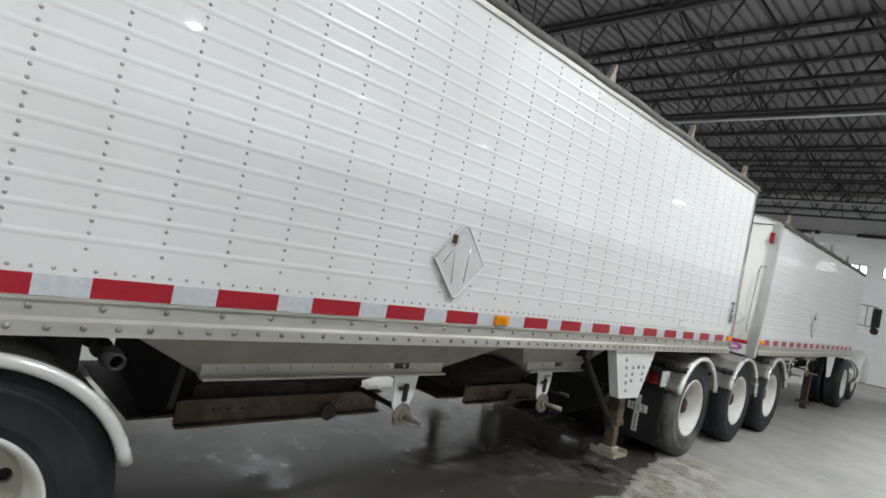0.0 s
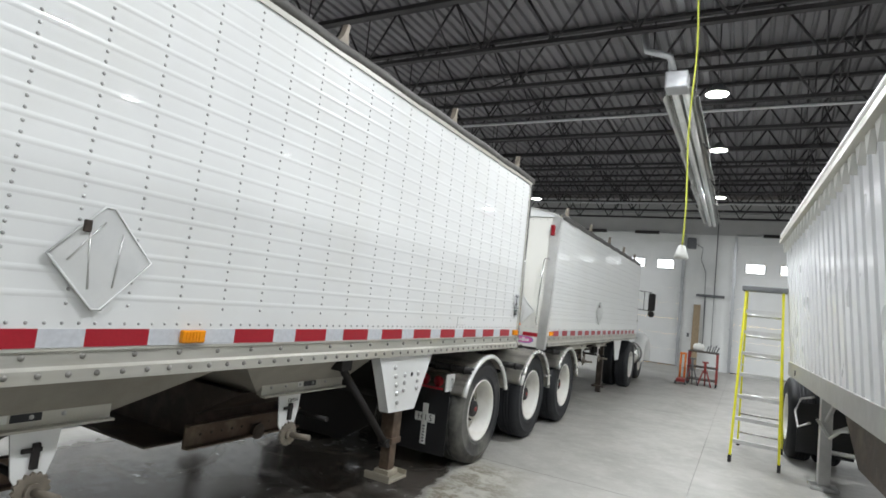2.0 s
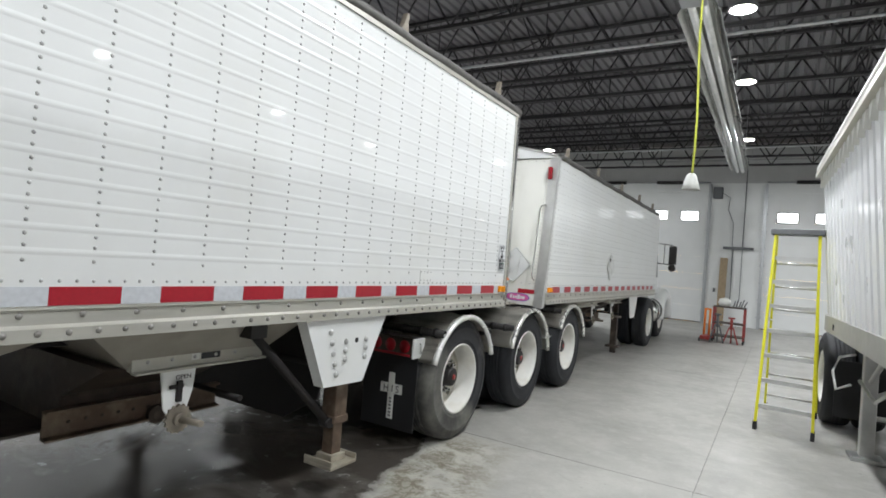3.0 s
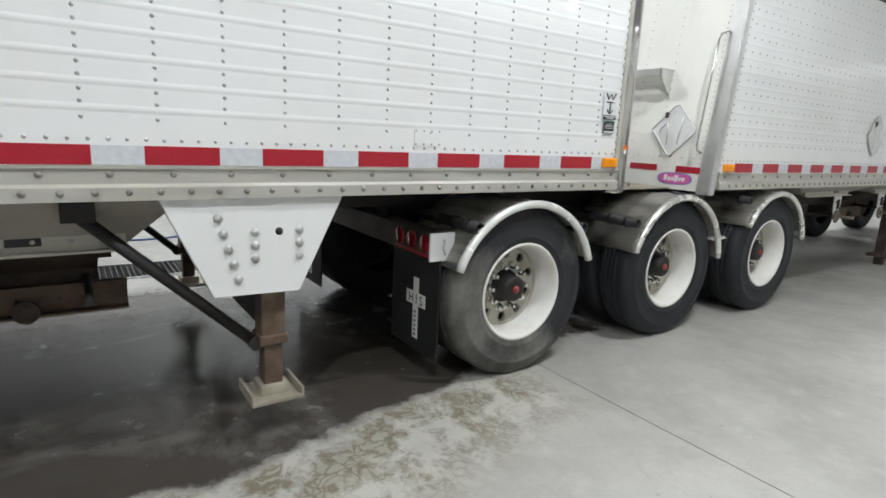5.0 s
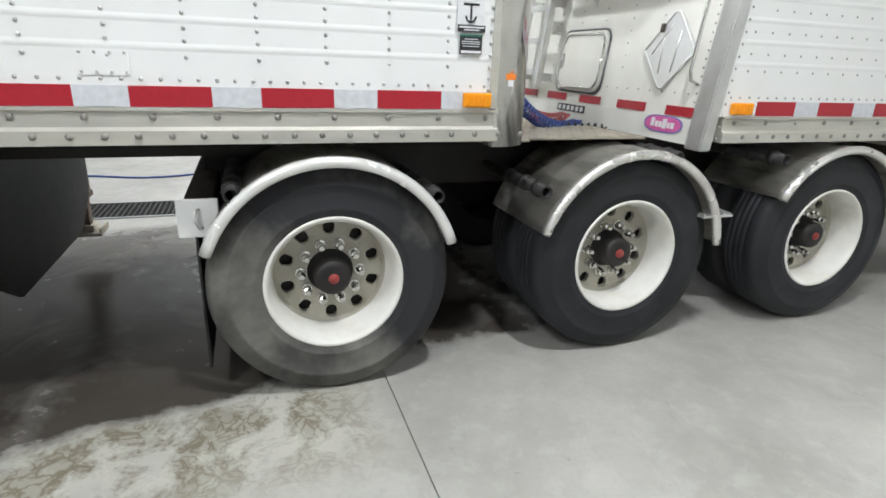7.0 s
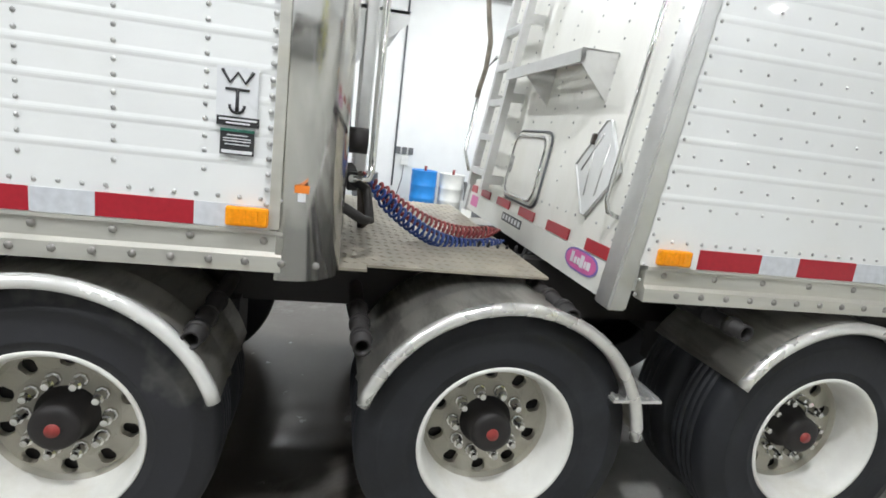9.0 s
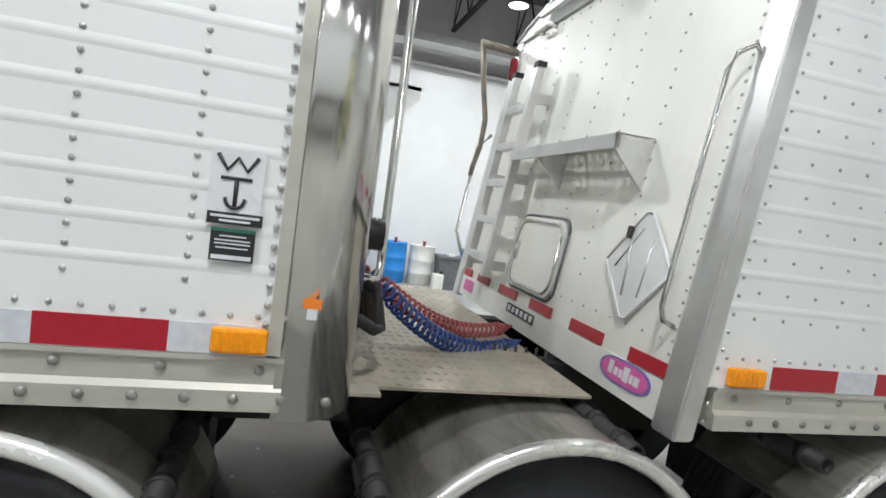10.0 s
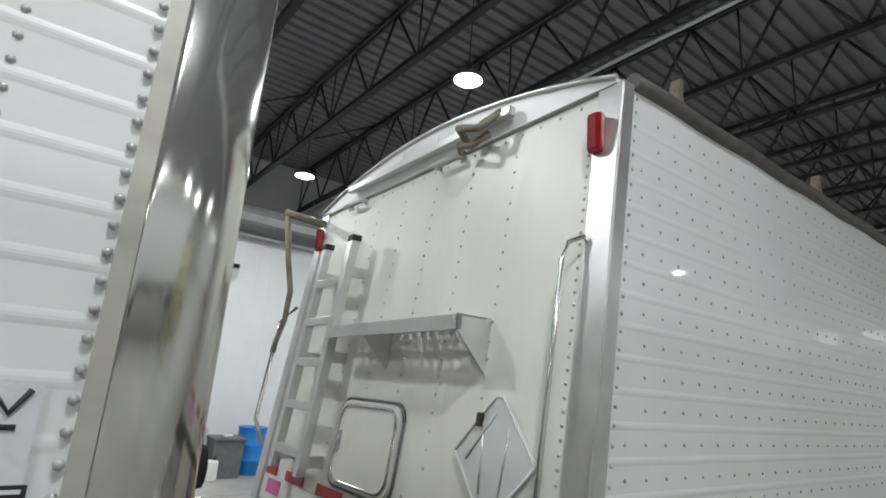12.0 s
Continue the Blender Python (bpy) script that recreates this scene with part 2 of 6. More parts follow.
# ---- mesh tools ----
def box(bm, x0, x1, y0, y1, z0, z1, bev=0.0):
    b = bmesh.new() if bev else bm
    c = Matrix.Translation(((x0 + x1) / 2, (y0 + y1) / 2, (z0 + z1) / 2)) @ Matrix.Diagonal((abs(x1 - x0), abs(y1 - y0), abs(z1 - z0), 1))
    bmesh.ops.create_cube(b, size=1, matrix=c)
    if bev:
        bmesh.ops.bevel(b, geom=b.edges[:], offset=bev, segments=2, affect="EDGES", profile=0.5)
        join_into(bm, b)
    return bm


def join_into(bm, other):
    made = {v: bm.verts.new(v.co) for v in other.verts}
    for f in other.faces:
        bm.faces.new([made[v] for v in f.verts]).smooth = f.smooth
    other.free()
    return bm


def prism(bm, outline, a, b, axis="x"):
    """An outline of (u, v) extruded from a to b along the axis; u, v are the other two axes in order."""
    def at(u, v, w):
        return {"x": (w, u, v), "y": (u, w, v), "z": (u, v, w)}[axis]
    lo = [bm.verts.new(at(u, v, a)) for u, v in outline]
    hi = [bm.verts.new(at(u, v, b)) for u, v in outline]
    n = len(outline)
    faces = [bm.faces.new(lo), bm.faces.new(hi[::-1])]
    for i in range(n):
        faces.append(bm.faces.new((lo[i], hi[i], hi[(i + 1) % n], lo[(i + 1) % n])))
    bmesh.ops.recalc_face_normals(bm, faces=faces)
    return bm


def rod(bm, p, q, r, seg=10, r2=None):
    p, q = Vector(p), Vector(q)
    turn = (q - p).to_track_quat("Z", "Y").to_matrix().to_4x4()
    res = bmesh.ops.create_cone(bm, cap_ends=True, segments=seg, radius1=r, radius2=r if r2 is None else r2, depth=(q - p).length,
                                matrix=Matrix.Translation((p + q) / 2) @ turn)
    for v in res["verts"]:
        for f in v.link_faces:
            if len(f.verts) == 4:
                f.smooth = True
    return bm


def tube(bm, pts, r, seg=8):
    """A round tube along points."""
    pts = [Vector(p) for p in pts]
    rings = []
    ref = Vector((0.31, 0.17, 0.93))
    for i, p in enumerate(pts):
        d = (pts[min(i + 1, len(pts) - 1)] - pts[max(i - 1, 0)]).normalized()
        u = d.cross(ref).normalized()
        v = d.cross(u)
        rings.append([bm.verts.new(p + r * (math.cos(2 * math.pi * k / seg) * u + math.sin(2 * math.pi * k / seg) * v)) for k in range(seg)])
    for a, b in zip(rings, rings[1:]):
        for k in range(seg):
            bm.faces.new((a[k], a[(k + 1) % seg], b[(k + 1) % seg], b[k])).smooth = True
    bm.faces.new(rings[0][::-1])
    bm.faces.new(rings[-1])
    return bm


def lathe(bm, profile, seg=48, axis="x", centre=(0, 0, 0), smooth=True):
    """Turns (r, w) points round an axis; w runs along it."""
    rings = []
    for r, w in profile:
        ring = []
        for k in range(seg):
            a = 2 * math.pi * k / seg
            c, s = r * math.cos(a), r * math.sin(a)
            p = {"x": (w, c, s), "y": (c, w, s), "z": (c, s, w)}[axis]
            ring.append(bm.verts.new(Vector(p) + Vector(centre)))
        rings.append(ring)
    fs = []
    for a, b in zip(rings, rings[1:]):
        for k in range(seg):
            f = bm.faces.new((a[k], a[(k + 1) % seg], b[(k + 1) % seg], b[k]))
            f.smooth = smooth
            fs.append(f)
    bmesh.ops.recalc_face_normals(bm, faces=fs)
    return bm


def part(name, bm, material, parent=None, label=""):
    me = bpy.data.meshes.new(name)
    bm.to_mesh(me)
    bm.free()
    me.materials.append(material)
    ob = new(name, me)
    if parent is not None:
        ob.parent = parent
    if label:
        ob["label"] = label
    if name.endswith(("rivets", "bolts", "bumps")):
        ob["kind"] = "stuff"
    return ob


def thing(name, label, category, group="", kind="", at=(0, 0, 0), turn=(0, 0, 0)):
    ob = new(name)
    ob.matrix_basis = pose(*at, *turn)
    return tagged(ob, label, category, group, kind)


def B():
    return bmesh.new()


def setting(name, bm, material, label, category):
    return tagged(part(name, bm, material), label, category, kind="structure")


def rivets(points, normal, r=0.009):
    """Low domes at the points, joined."""
    verts, faces = [], []
    n = Vector(normal)
    u = n.orthogonal().normalized()
    v = n.cross(u)
    for p in points:
        p = Vector(p)
        i = len(verts)
        for rr, h in ((r, 0), (r * 0.72, r * 0.5)):
            for k in range(6):
                a = k * math.pi / 3
                verts.append(p + rr * (math.cos(a) * u + math.sin(a) * v) + h * n)
        verts.append(p + n * r * 0.66)
        for k in range(6):
            k2 = (k + 1) % 6
            faces.append((i + k, i + k2, i + 6 + k2, i + 6 + k))
            faces.append((i + 6 + k, i + 6 + k2, i + 12))
    me = bpy.data.meshes.new("rivets")
    me.from_pydata([tuple(w) for w in verts], [], faces)
    for f in me.polygons:
        f.use_smooth = True
    bm = bmesh.new()
    bm.from_mesh(me)
    return bm


# ---- building ----
X0, X1, Y0, Y1, ZC = -11.2, 14.0, -14.0, 18.4, 6.75
JOINT_X, JOINT_Y = (-4.0, 1.95, 7.9), (-11.5, -5.7, 0.06, 5.9, 11.8)


def slab():
    """The floor: slabs with sawn joints between them."""
    xs = [X0, *JOINT_X, X1]
    ys = [Y0, *JOINT_Y, Y1]
    bm = B()
    g = 0.004
    for a, b in zip(xs, xs[1:]):
        for c, d in zip(ys, ys[1:]):
            box(bm, a + g, b - g, c + g, d - g, -0.15, 0)
    box(bm, X0, X1, Y0, Y1, -0.3, -0.012)
    return setting("floor", bm, CONCRETE, "grey sealed concrete floor with sawn joints, damp stains darkened by painted trailer shade, and lime bloom", "floor")


slab()
DOORS = [(-5.0, 0.06), (1.9, 6.4)]


def wall_far():
    """End wall with two openings for sectional doors."""
    bm = B()
    xs = [X0]
    for a, b in DOORS:
        box(bm, xs[-1], a, Y1, Y1 + 0.25, 0, 5.3)
        box(bm, a, b, Y1, Y1 + 0.25, 4.95, 5.3)
        xs.append(b)
    box(bm, xs[-1], X1, Y1, Y1 + 0.25, 0, 5.3)
    for k in range(int((X1 - X0) / 0.3)):
        x = X0 + k * 0.3
        if not any(a - 0.05 < x < b + 0.05 for a, b in DOORS):
            box(bm, x, x + 0.025, Y1 - 0.012, Y1, 0.0, 5.3)
    setting("wall_far", bm, LINER, "white steel liner panel end wall", "wall")
    up = B()
    box(up, X0, X1, Y1, Y1 + 0.25, 5.3, ZC)
    for k in range(int((X1 - X0) / 0.3)):
        box(up, X0 + k * 0.3, X0 + k * 0.3 + 0.03, Y1 - 0.012, Y1, 5.32, ZC)
    setting("wall_far_upper", up, UPPER, "grey upper band of the end wall", "wall")


wall_far()


def plain_wall(name, x0, x1, y0, y1, along):
    lo, up = B(), B()
    box(lo, x0, x1, y0, y1, 0, 4.8)
    box(up, x0, x1, y0, y1, 4.8, ZC)
    n = int(((y1 - y0) if along == "y" else (x1 - x0)) / 0.3)
    inner = x1 if x0 < X0 else x0
    for k in range(n):
        if along == "y":
            s = 1 if x0 < X0 else -1
            box(lo, inner, inner + s * 0.004, y0 + k * 0.3, y0 + k * 0.3 + 0.02, 0, 4.79)
    setting(name, lo, LINER, "white steel liner panel wall", "wall")
    setting(name + "_upper", up, UPPER, "grey upper band of the wall", "wall")


plain_wall("wall_left", X0 - 0.25, X0, Y0, Y1 + 0.25, "y")
plain_wall("wall_right", X1, X1 + 0.25, Y0, Y1 + 0.25, "y")
plain_wall("wall_behind", X0, X1, Y0 - 0.25, Y0, "x")


def ceiling():
    """Fluted steel roof deck."""
    bm = B()
    outline = []
    p = 0.2
    n = int((X1 - X0 + 0.5) / p)
    for k in range(n):
        x = X0 - 0.25 + k * p
        outline += [(x, ZC), (x + 0.11, ZC), (x + 0.135, ZC + 0.05), (x + 0.175, ZC + 0.05)]
    outline += [(X1 + 0.25, ZC), (X1 + 0.25, ZC + 0.15), (X0 - 0.25, ZC + 0.15)]
    prism(bm, outline, Y0 - 0.25, Y1 + 0.25, "y")
    setting("ceiling", bm, DECK, "dark grey fluted steel roof deck", "ceiling")


ceiling()

# open-web joists across the hall
JZ0, JZ1 = 5.72, 6.72


def joist():
    ob = thing("roof_joist", "dark primed open-web steel roof joist", "joist", "roof joists", "structure")
    for z, name in ((JZ0, "bottom_chord"), (JZ1 - 0.06, "top_chord")):
        bm = B()
        box(bm, X0, X1, -0.05, -0.012, z, z + 0.06)
        box(bm, X0, X1, 0.012, 0.05, z, z + 0.06)
        box(bm, X0, X1, -0.05, 0.05, z + 0.045 if name == "top_chord" else z, z + 0.06 if name == "top_chord" else z + 0.012)
        part(name, bm, JOIST, ob)
    bm = B()
    step = 1.2
    k = 0
    x = X0
    while x < X1:
        rod(bm, (x, 0, JZ0 + 0.03), (x + step / 2, 0, JZ1 - 0.03), 0.021, 5)
        rod(bm, (x + step / 2, 0, JZ1 - 0.03), (x + step, 0, JZ0 + 0.03), 0.021, 5)
        if k % 2 == 0:
            rod(bm, (x, 0, JZ0 + 0.03), (x, 0, JZ1 - 0.03), 0.013, 5)
        x += step
        k += 1
    part("web", bm, JOIST, ob)
    return ob


JOIST_Y = [-13.2 + 1.52 * k for k in range(21)]
first = joist()
first.matrix_basis = pose(0, JOIST_Y[0], 0)
for y in JOIST_Y[1:]:
    copy_thing(first, pose(0, y, 0))


def bridging():
    for k, x in enumerate((-7.4, -2.2, 3.6, 8.2)):
        bm = B()
        for y, y2 in zip(JOIST_Y, JOIST_Y[1:]):
            rod(bm, (x, y, JZ0 + 0.05), (x, y2, JZ1 - 0.05), 0.016, 5)
            rod(bm, (x, y, JZ1 - 0.05), (x, y2, JZ0 + 0.05), 0.016, 5)
        tagged(part("joist_bridging", bm, JOIST), "dark crossed steel bridging between the roof joists", "bridging", "joist bridging", "structure")
    bm = B()
    for y, z in ((5.1, 5.62), (13.6, 5.6), (17.9, 6.05)):
        rod(bm, (X0, y, z), (X1, y, z), 0.03, 8)
    tagged(part("ceiling_pipe", bm, TRACK), "thin grey conduit pipes below the roof joists", "pipe", kind="structure")


bridging()


def high_bay(x, y, first=[None]):
    z = LAMP_Z
    if first[0] is None:
        ob = thing("high_bay_lamp", "round white LED high bay lamp, lit, hung under the joists, some added for fill", "lamp", "high bay lamps")
        bm = B()
        lathe(bm, [(0.0, 0.16), (0.07, 0.16), (0.1, 0.1), (0.19, 0.05), (0.2, 0.0), (0.17, 0.0)], 24, "z")
        part("housing", bm, GREY_PLASTIC, ob)
        bm = B()
        lathe(bm, [(0.0, 0.004), (0.17, 0.004)], 24, "z")
        part("diffuser", bm, LED, ob)
        bm = B()
        rod(bm, (0, 0, 0.15), (0, 0, 1.25 + 0.34), 0.008, 6)
        part("hanger", bm, BLACK, ob)
        first[0] = ob
        ob.matrix_basis = pose(x, y, z)
    else:
        copy_thing(first[0], pose(x, y, z))
    data = bpy.data.lights.new("lamp_light", "AREA")
    data.shape, data.size, data.energy, data.color = "DISK", 0.3, LAMP_POWER, (0.935, 0.968, 1.0)
    lamp = new("lamp_light", data)
    lamp.matrix_basis = pose(x, y, z - 0.03)


for x, y in LAMPS:
    high_bay(x, y)


def sectional_door(name, x0, x1, windows):
    ob = thing(name, "white sectional overhead door with a row of small windows, closed", "door", kind="structure")
    h = 4.95
    n = 8
    for k in range(n):
        z0, z1 = h * k / n, h * (k + 1) / n
        bm = B()
        if k == 6:
            zs = (3.86, 4.24)
            xs = [x0]
            for c in windows:
                box(bm, xs[-1], c - 0.33, Y1 + 0.05, Y1 + 0.1, z0 + 0.0015, z1 - 0.0015)
                box(bm, c - 0.33, c + 0.33, Y1 + 0.05, Y1 + 0.1, z0 + 0.0015, zs[0])
                box(bm, c - 0.33, c + 0.33, Y1 + 0.05, Y1 + 0.1, zs[1], z1 - 0.0015)
                xs.append(c + 0.33)
            box(bm, xs[-1], x1, Y1 + 0.05, Y1 + 0.1, z0 + 0.0015, z1 - 0.0015)
        else:
            box(bm, x0, x1, Y1 + 0.05, Y1 + 0.1, z0 + 0.0015, z1 - 0.0015)
        part("panel", bm, LINER, ob)
    for c in windows:
        bm = B()
        o = [(c - 0.33 + 0.08 - 0.08 * math.cos(a), 3.94 - 0.08 * math.sin(a)) for a in np.linspace(0, math.pi / 2, 4)]
        o += [(c + 0.25 + 0.08 * math.sin(a), 3.94 - 0.08 * math.cos(a)) for a in np.linspace(0, math.pi / 2, 4)]
        o += [(c + 0.25 + 0.08 * math.cos(a), 4.16 + 0.08 * math.sin(a)) for a in np.linspace(0, math.pi / 2, 4)]
        o += [(c - 0.25 - 0.08 * math.sin(a), 4.16 + 0.08 * math.cos(a)) for a in np.linspace(0, math.pi / 2, 4)]
        prism(bm, o, Y1 + 0.062, Y1 + 0.075, "y")
        part("pane", bm, DAYLIGHT, ob, "bright daylit window pane")
        fr = B()
        tube(fr, [(u, Y1 + 0.045, v) for u, v in o] + [(o[0][0], Y1 + 0.045, o[0][1])], 0.018, 6)
        part("window_frame", fr, GREY_PLASTIC, ob)
    for x in (x0, x1):
        bm = B()
        box(bm, x - 0.05, x + 0.05, Y1 - 0.1, Y1 - 0.005, 0, 5.25)
        box(bm, x - 0.012, x + 0.012, Y1 - 0.14, Y1 - 0.1, 0, 5.3)
        for z in np.arange(0.4, 5, 0.62):
            box(bm, x - 0.08, x + 0.08, Y1 - 0.12, Y1 - 0.1, z, z + 0.05)
        part("track", bm, TRACK, ob, "galvanised vertical door track")
    bm = B()
    rod(bm, (x0, Y1 - 0.2, 5.3), (x1, Y1 - 0.2, 5.3), 0.03, 10)
    part("shaft", bm, TRACK, ob)
    for u in (0.2, 0.62):
        bm = B()
        a = x0 + (x1 - x0) * u
        rod(bm, (a, Y1 - 0.2, 5.3), (a + 0.95, Y1 - 0.2, 5.3), 0.065, 12)
        part("spring", bm, BLACK, ob, "black torsion spring")
    bm = B()
    box(bm, x0, x1, Y1 + 0.03, Y1 + 0.1, 0.0, 0.03)
    part("bottom_seal", bm, FLAP, ob)


sectional_door("door_1", *DOORS[0], (-4.2, -3.05, -1.75, -0.62))
sectional_door("door_2", *DOORS[1], (2.6, 3.75, 4.9, 5.85))


def heater():
    ob = thing("tube_heater", "long polished radiant tube heater hung below the joists", "heater")
    segs = [(2.6, 5.4), (5.42, 8.2), (8.22, 11.0), (11.02, 14.2)]
    for y0, y1 in segs:
        bm = B()
        o = [(-0.25, -0.1), (-0.15, 0.06), (0.15, 0.06), (0.25, -0.1), (0.245, -0.105), (0.146, 0.05), (-0.146, 0.05), (-0.245, -0.105)]
        cx = 1.38 - 0.012 * (y0 - 2.6)
        prism(bm, [(u + cx, v + 5.05) for u, v in o], y0, y1, "y")
        part("reflector", bm, STEEL, ob, "bright folded metal reflector")
    bm = B()
    for s in (-0.07, 0.07):
        rod(bm, (1.38 + s, 2.4, 5.0), (1.25 + s, 14.2, 5.0), 0.05, 12)
    part("tube", bm, ALU, ob)
    bm = B()
    box(bm, 1.2, 1.5, 2.2, 2.5, 4.95, 5.2, 0.02)
    part("burner_box", bm, TRACK, ob)
    for y in (2.8, 6.5, 10.5, 14.0):
        for s in (-0.2, 0.2):
            bm = B()
            rod(bm, (1.36 + s, y, 5.0), (1.36 + s, y, JZ0 + 0.03), 0.006, 5)
            part("chain", bm, TRACK, ob)
    bm = B()
    tube(bm, [(1.3, 2.3, 5.2), (1.25, 2.2, 5.4), (1.1, 2.15, 5.45), (0.95, 2.15, 5.5), (0.9, 2.15, 5.75)], 0.05, 10)
    part("flue", bm, TRACK, ob)


heater()


def pull_cord():
    ob = thing("hanging_cord", "yellow pull cord with a clear bell end hanging from roof", "cord")
    bm = B()
    tube(bm, [(1.84 + 0.012 * math.sin(k * 0.9), -0.45 + 0.012 * math.cos(k * 1.3), 2.36 + k * 0.21) for k in range(17)], 0.008, 7)
    rod(bm, (1.84, -0.45, 5.6), (1.84, -0.45, JZ1 - 0.03), 0.008, 6)
    rod(bm, (1.84, JOIST_Y[8], JZ0 + 0.03), (1.84, -0.45, JZ0 + 0.02), 0.008, 6)
    part("cord", bm, CORD, ob)
    bm = B()
    lathe(bm, [(0.012, 0.1), (0.03, 0.09), (0.052, 0.02), (0.062, -0.02), (0.058, -0.02), (0.026, 0.08)], 16, "z", (1.84, -0.45, 2.3))
    part("bell", bm, OFFWHITE, ob, "clear plastic bell-shaped end")


pull_cord()


# ---- wheels ----
TR = 0.56


def wheel(name, at, side=1, dusty=False, parent=None, dual=True):
    """A dual truck wheel: deep-dished white rim outside, two tyres."""
    ob = new(name)
    ob.parent = parent
    ob.matrix_basis = pose(*at, 0, 0, 0 if side > 0 else 180)

    def tyre_profile(w):
        R = TR
        pts = [(0.31, w), (0.335, w + 0.012), (0.352, w + 0.015), (0.356, w + 0.019), (0.362, w + 0.017), (0.42, w + 0.022), (0.462, w + 0.019), (0.468, w + 0.023), (0.476, w + 0.017), (0.532, w), (0.55, w - 0.02), (R - 0.002, w - 0.045)]
        for g in (0.075, 0.115, 0.155, 0.195):
            pts += [(R, w - g), (R, w - g - 0.012), (R - 0.013, w - g - 0.014), (R - 0.013, w - g - 0.022), (R, w - g - 0.024)]
        pts += [(R - 0.002, w - 0.23), (0.55, w - 0.25), (0.532, w - 0.27), (0.46, w - 0.285), (0.33, w - 0.28), (0.305, w - 0.265)]
        return pts
    for k, w in enumerate((-0.03, -0.36) if dual else (-0.03,)):
        bm = B()
        lathe(bm, tyre_profile(w), 56, "x")
        part("tyre", bm, RUBBER_DUSTY if dusty and k == 0 else RUBBER, ob, "worn black truck tyre" if not dusty or k else "black truck tyre with a dusty scuffed sidewall")
    bm = B()
    lathe(bm, [(0.315, -0.035), (0.322, -0.025), (0.318, -0.018), (0.306, -0.02), (0.298, -0.035), (0.288, -0.055), (0.28, -0.13), (0.272, -0.195)], 56, "x")
    part("rim", bm, RIM, ob, "white painted steel rim flange")
    bm = B()
    lathe(bm, [(0.272, -0.195), (0.255, -0.212)], 56, "x")
    lathe(bm, [(0.18, -0.205), (0.115, -0.205), (0.09, -0.2)], 56, "x")
    # disc with ten hand holes
    holes, seg = 10, 80
    r_in, r_out, rh, rc = 0.18, 0.255, 0.032, 0.217
    inner = [bm.verts.new((-0.205, r_in * math.cos(2 * math.pi * k / seg), r_in * math.sin(2 * math.pi * k / seg))) for k in range(seg)]
    outer = [bm.verts.new((-0.212, r_out * math.cos(2 * math.pi * k / seg), r_out * math.sin(2 * math.pi * k / seg))) for k in range(seg)]
    per = seg // holes
    for h in range(holes):
        a0 = 2 * math.pi * (h + 0.5) / holes
        cy, cz = rc * math.cos(a0), rc * math.sin(a0)
        ids = [(h * per + i) % seg for i in range(per + 1)]
        loop = [outer[i] for i in ids] + [inner[i] for i in reversed(ids)]
        m = len(loop)
        ring, deep = [], []
        for v in loop:
            d = Vector((0, v.co.y - cy, v.co.z - cz)).normalized() * rh
            ring.append(bm.verts.new((-0.208, cy + d.y, cz + d.z)))
            deep.append(bm.verts.new((-0.235, cy + d.y, cz + d.z)))
        for i in range(m):
            j = (i + 1) % m
            bm.faces.new((loop[i], loop[j], ring[j], ring[i]))
            bm.faces.new((ring[i], ring[j], deep[j], deep[i]))
    bmesh.ops.recalc_face_normals(bm, faces=bm.faces[:])
    part("disc", bm, DISC, ob, "dusty cream wheel disc with ten round hand holes")
    bm = B()
    lathe(bm, [(0.27, -0.25), (0.0, -0.25)], 32, "x")
    part("brake_drum", bm, BLACK, ob)
    bm = B()
    lathe(bm, [(0.112, -0.204), (0.108, -0.19), (0.09, -0.186), (0.086, -0.11), (0.082, -0.095), (0.07, -0.088), (0.055, -0.084), (0.0, -0.084)], 28, "x")
    part("hub", bm, BLACK, ob, "dark oily hub")
    bm = B()
    lathe(bm, [(0.026, -0.085), (0.024, -0.076), (0.0, -0.074)], 14, "x")
    part("hub_cap", bm, RED_PAINT, ob, "small red hub cap")
    for k in range(10):
        a = 2 * math.pi * k / 10
        bm = B()
        c = (0, 0.143 * math.cos(a), 0.143 * math.sin(a))
        lathe(bm, [(0.029, -0.206), (0.027, -0.196), (0.021, -0.195), (0.021, -0.158), (0.013, -0.152), (0.013, -0.135), (0.0, -0.134)], 8, "x", c, False)
        part("lug_nut", bm, STEEL, ob)
    return ob


def copy_part(src, parent, m):
    made = {}
    for o in (src, *src.children_recursive):
        made[o] = o.copy()
        scene.collection.objects.link(made[o])
        made[o].parent = made.get(o.parent, parent)
    made[src].matrix_basis = m
    return made[src]


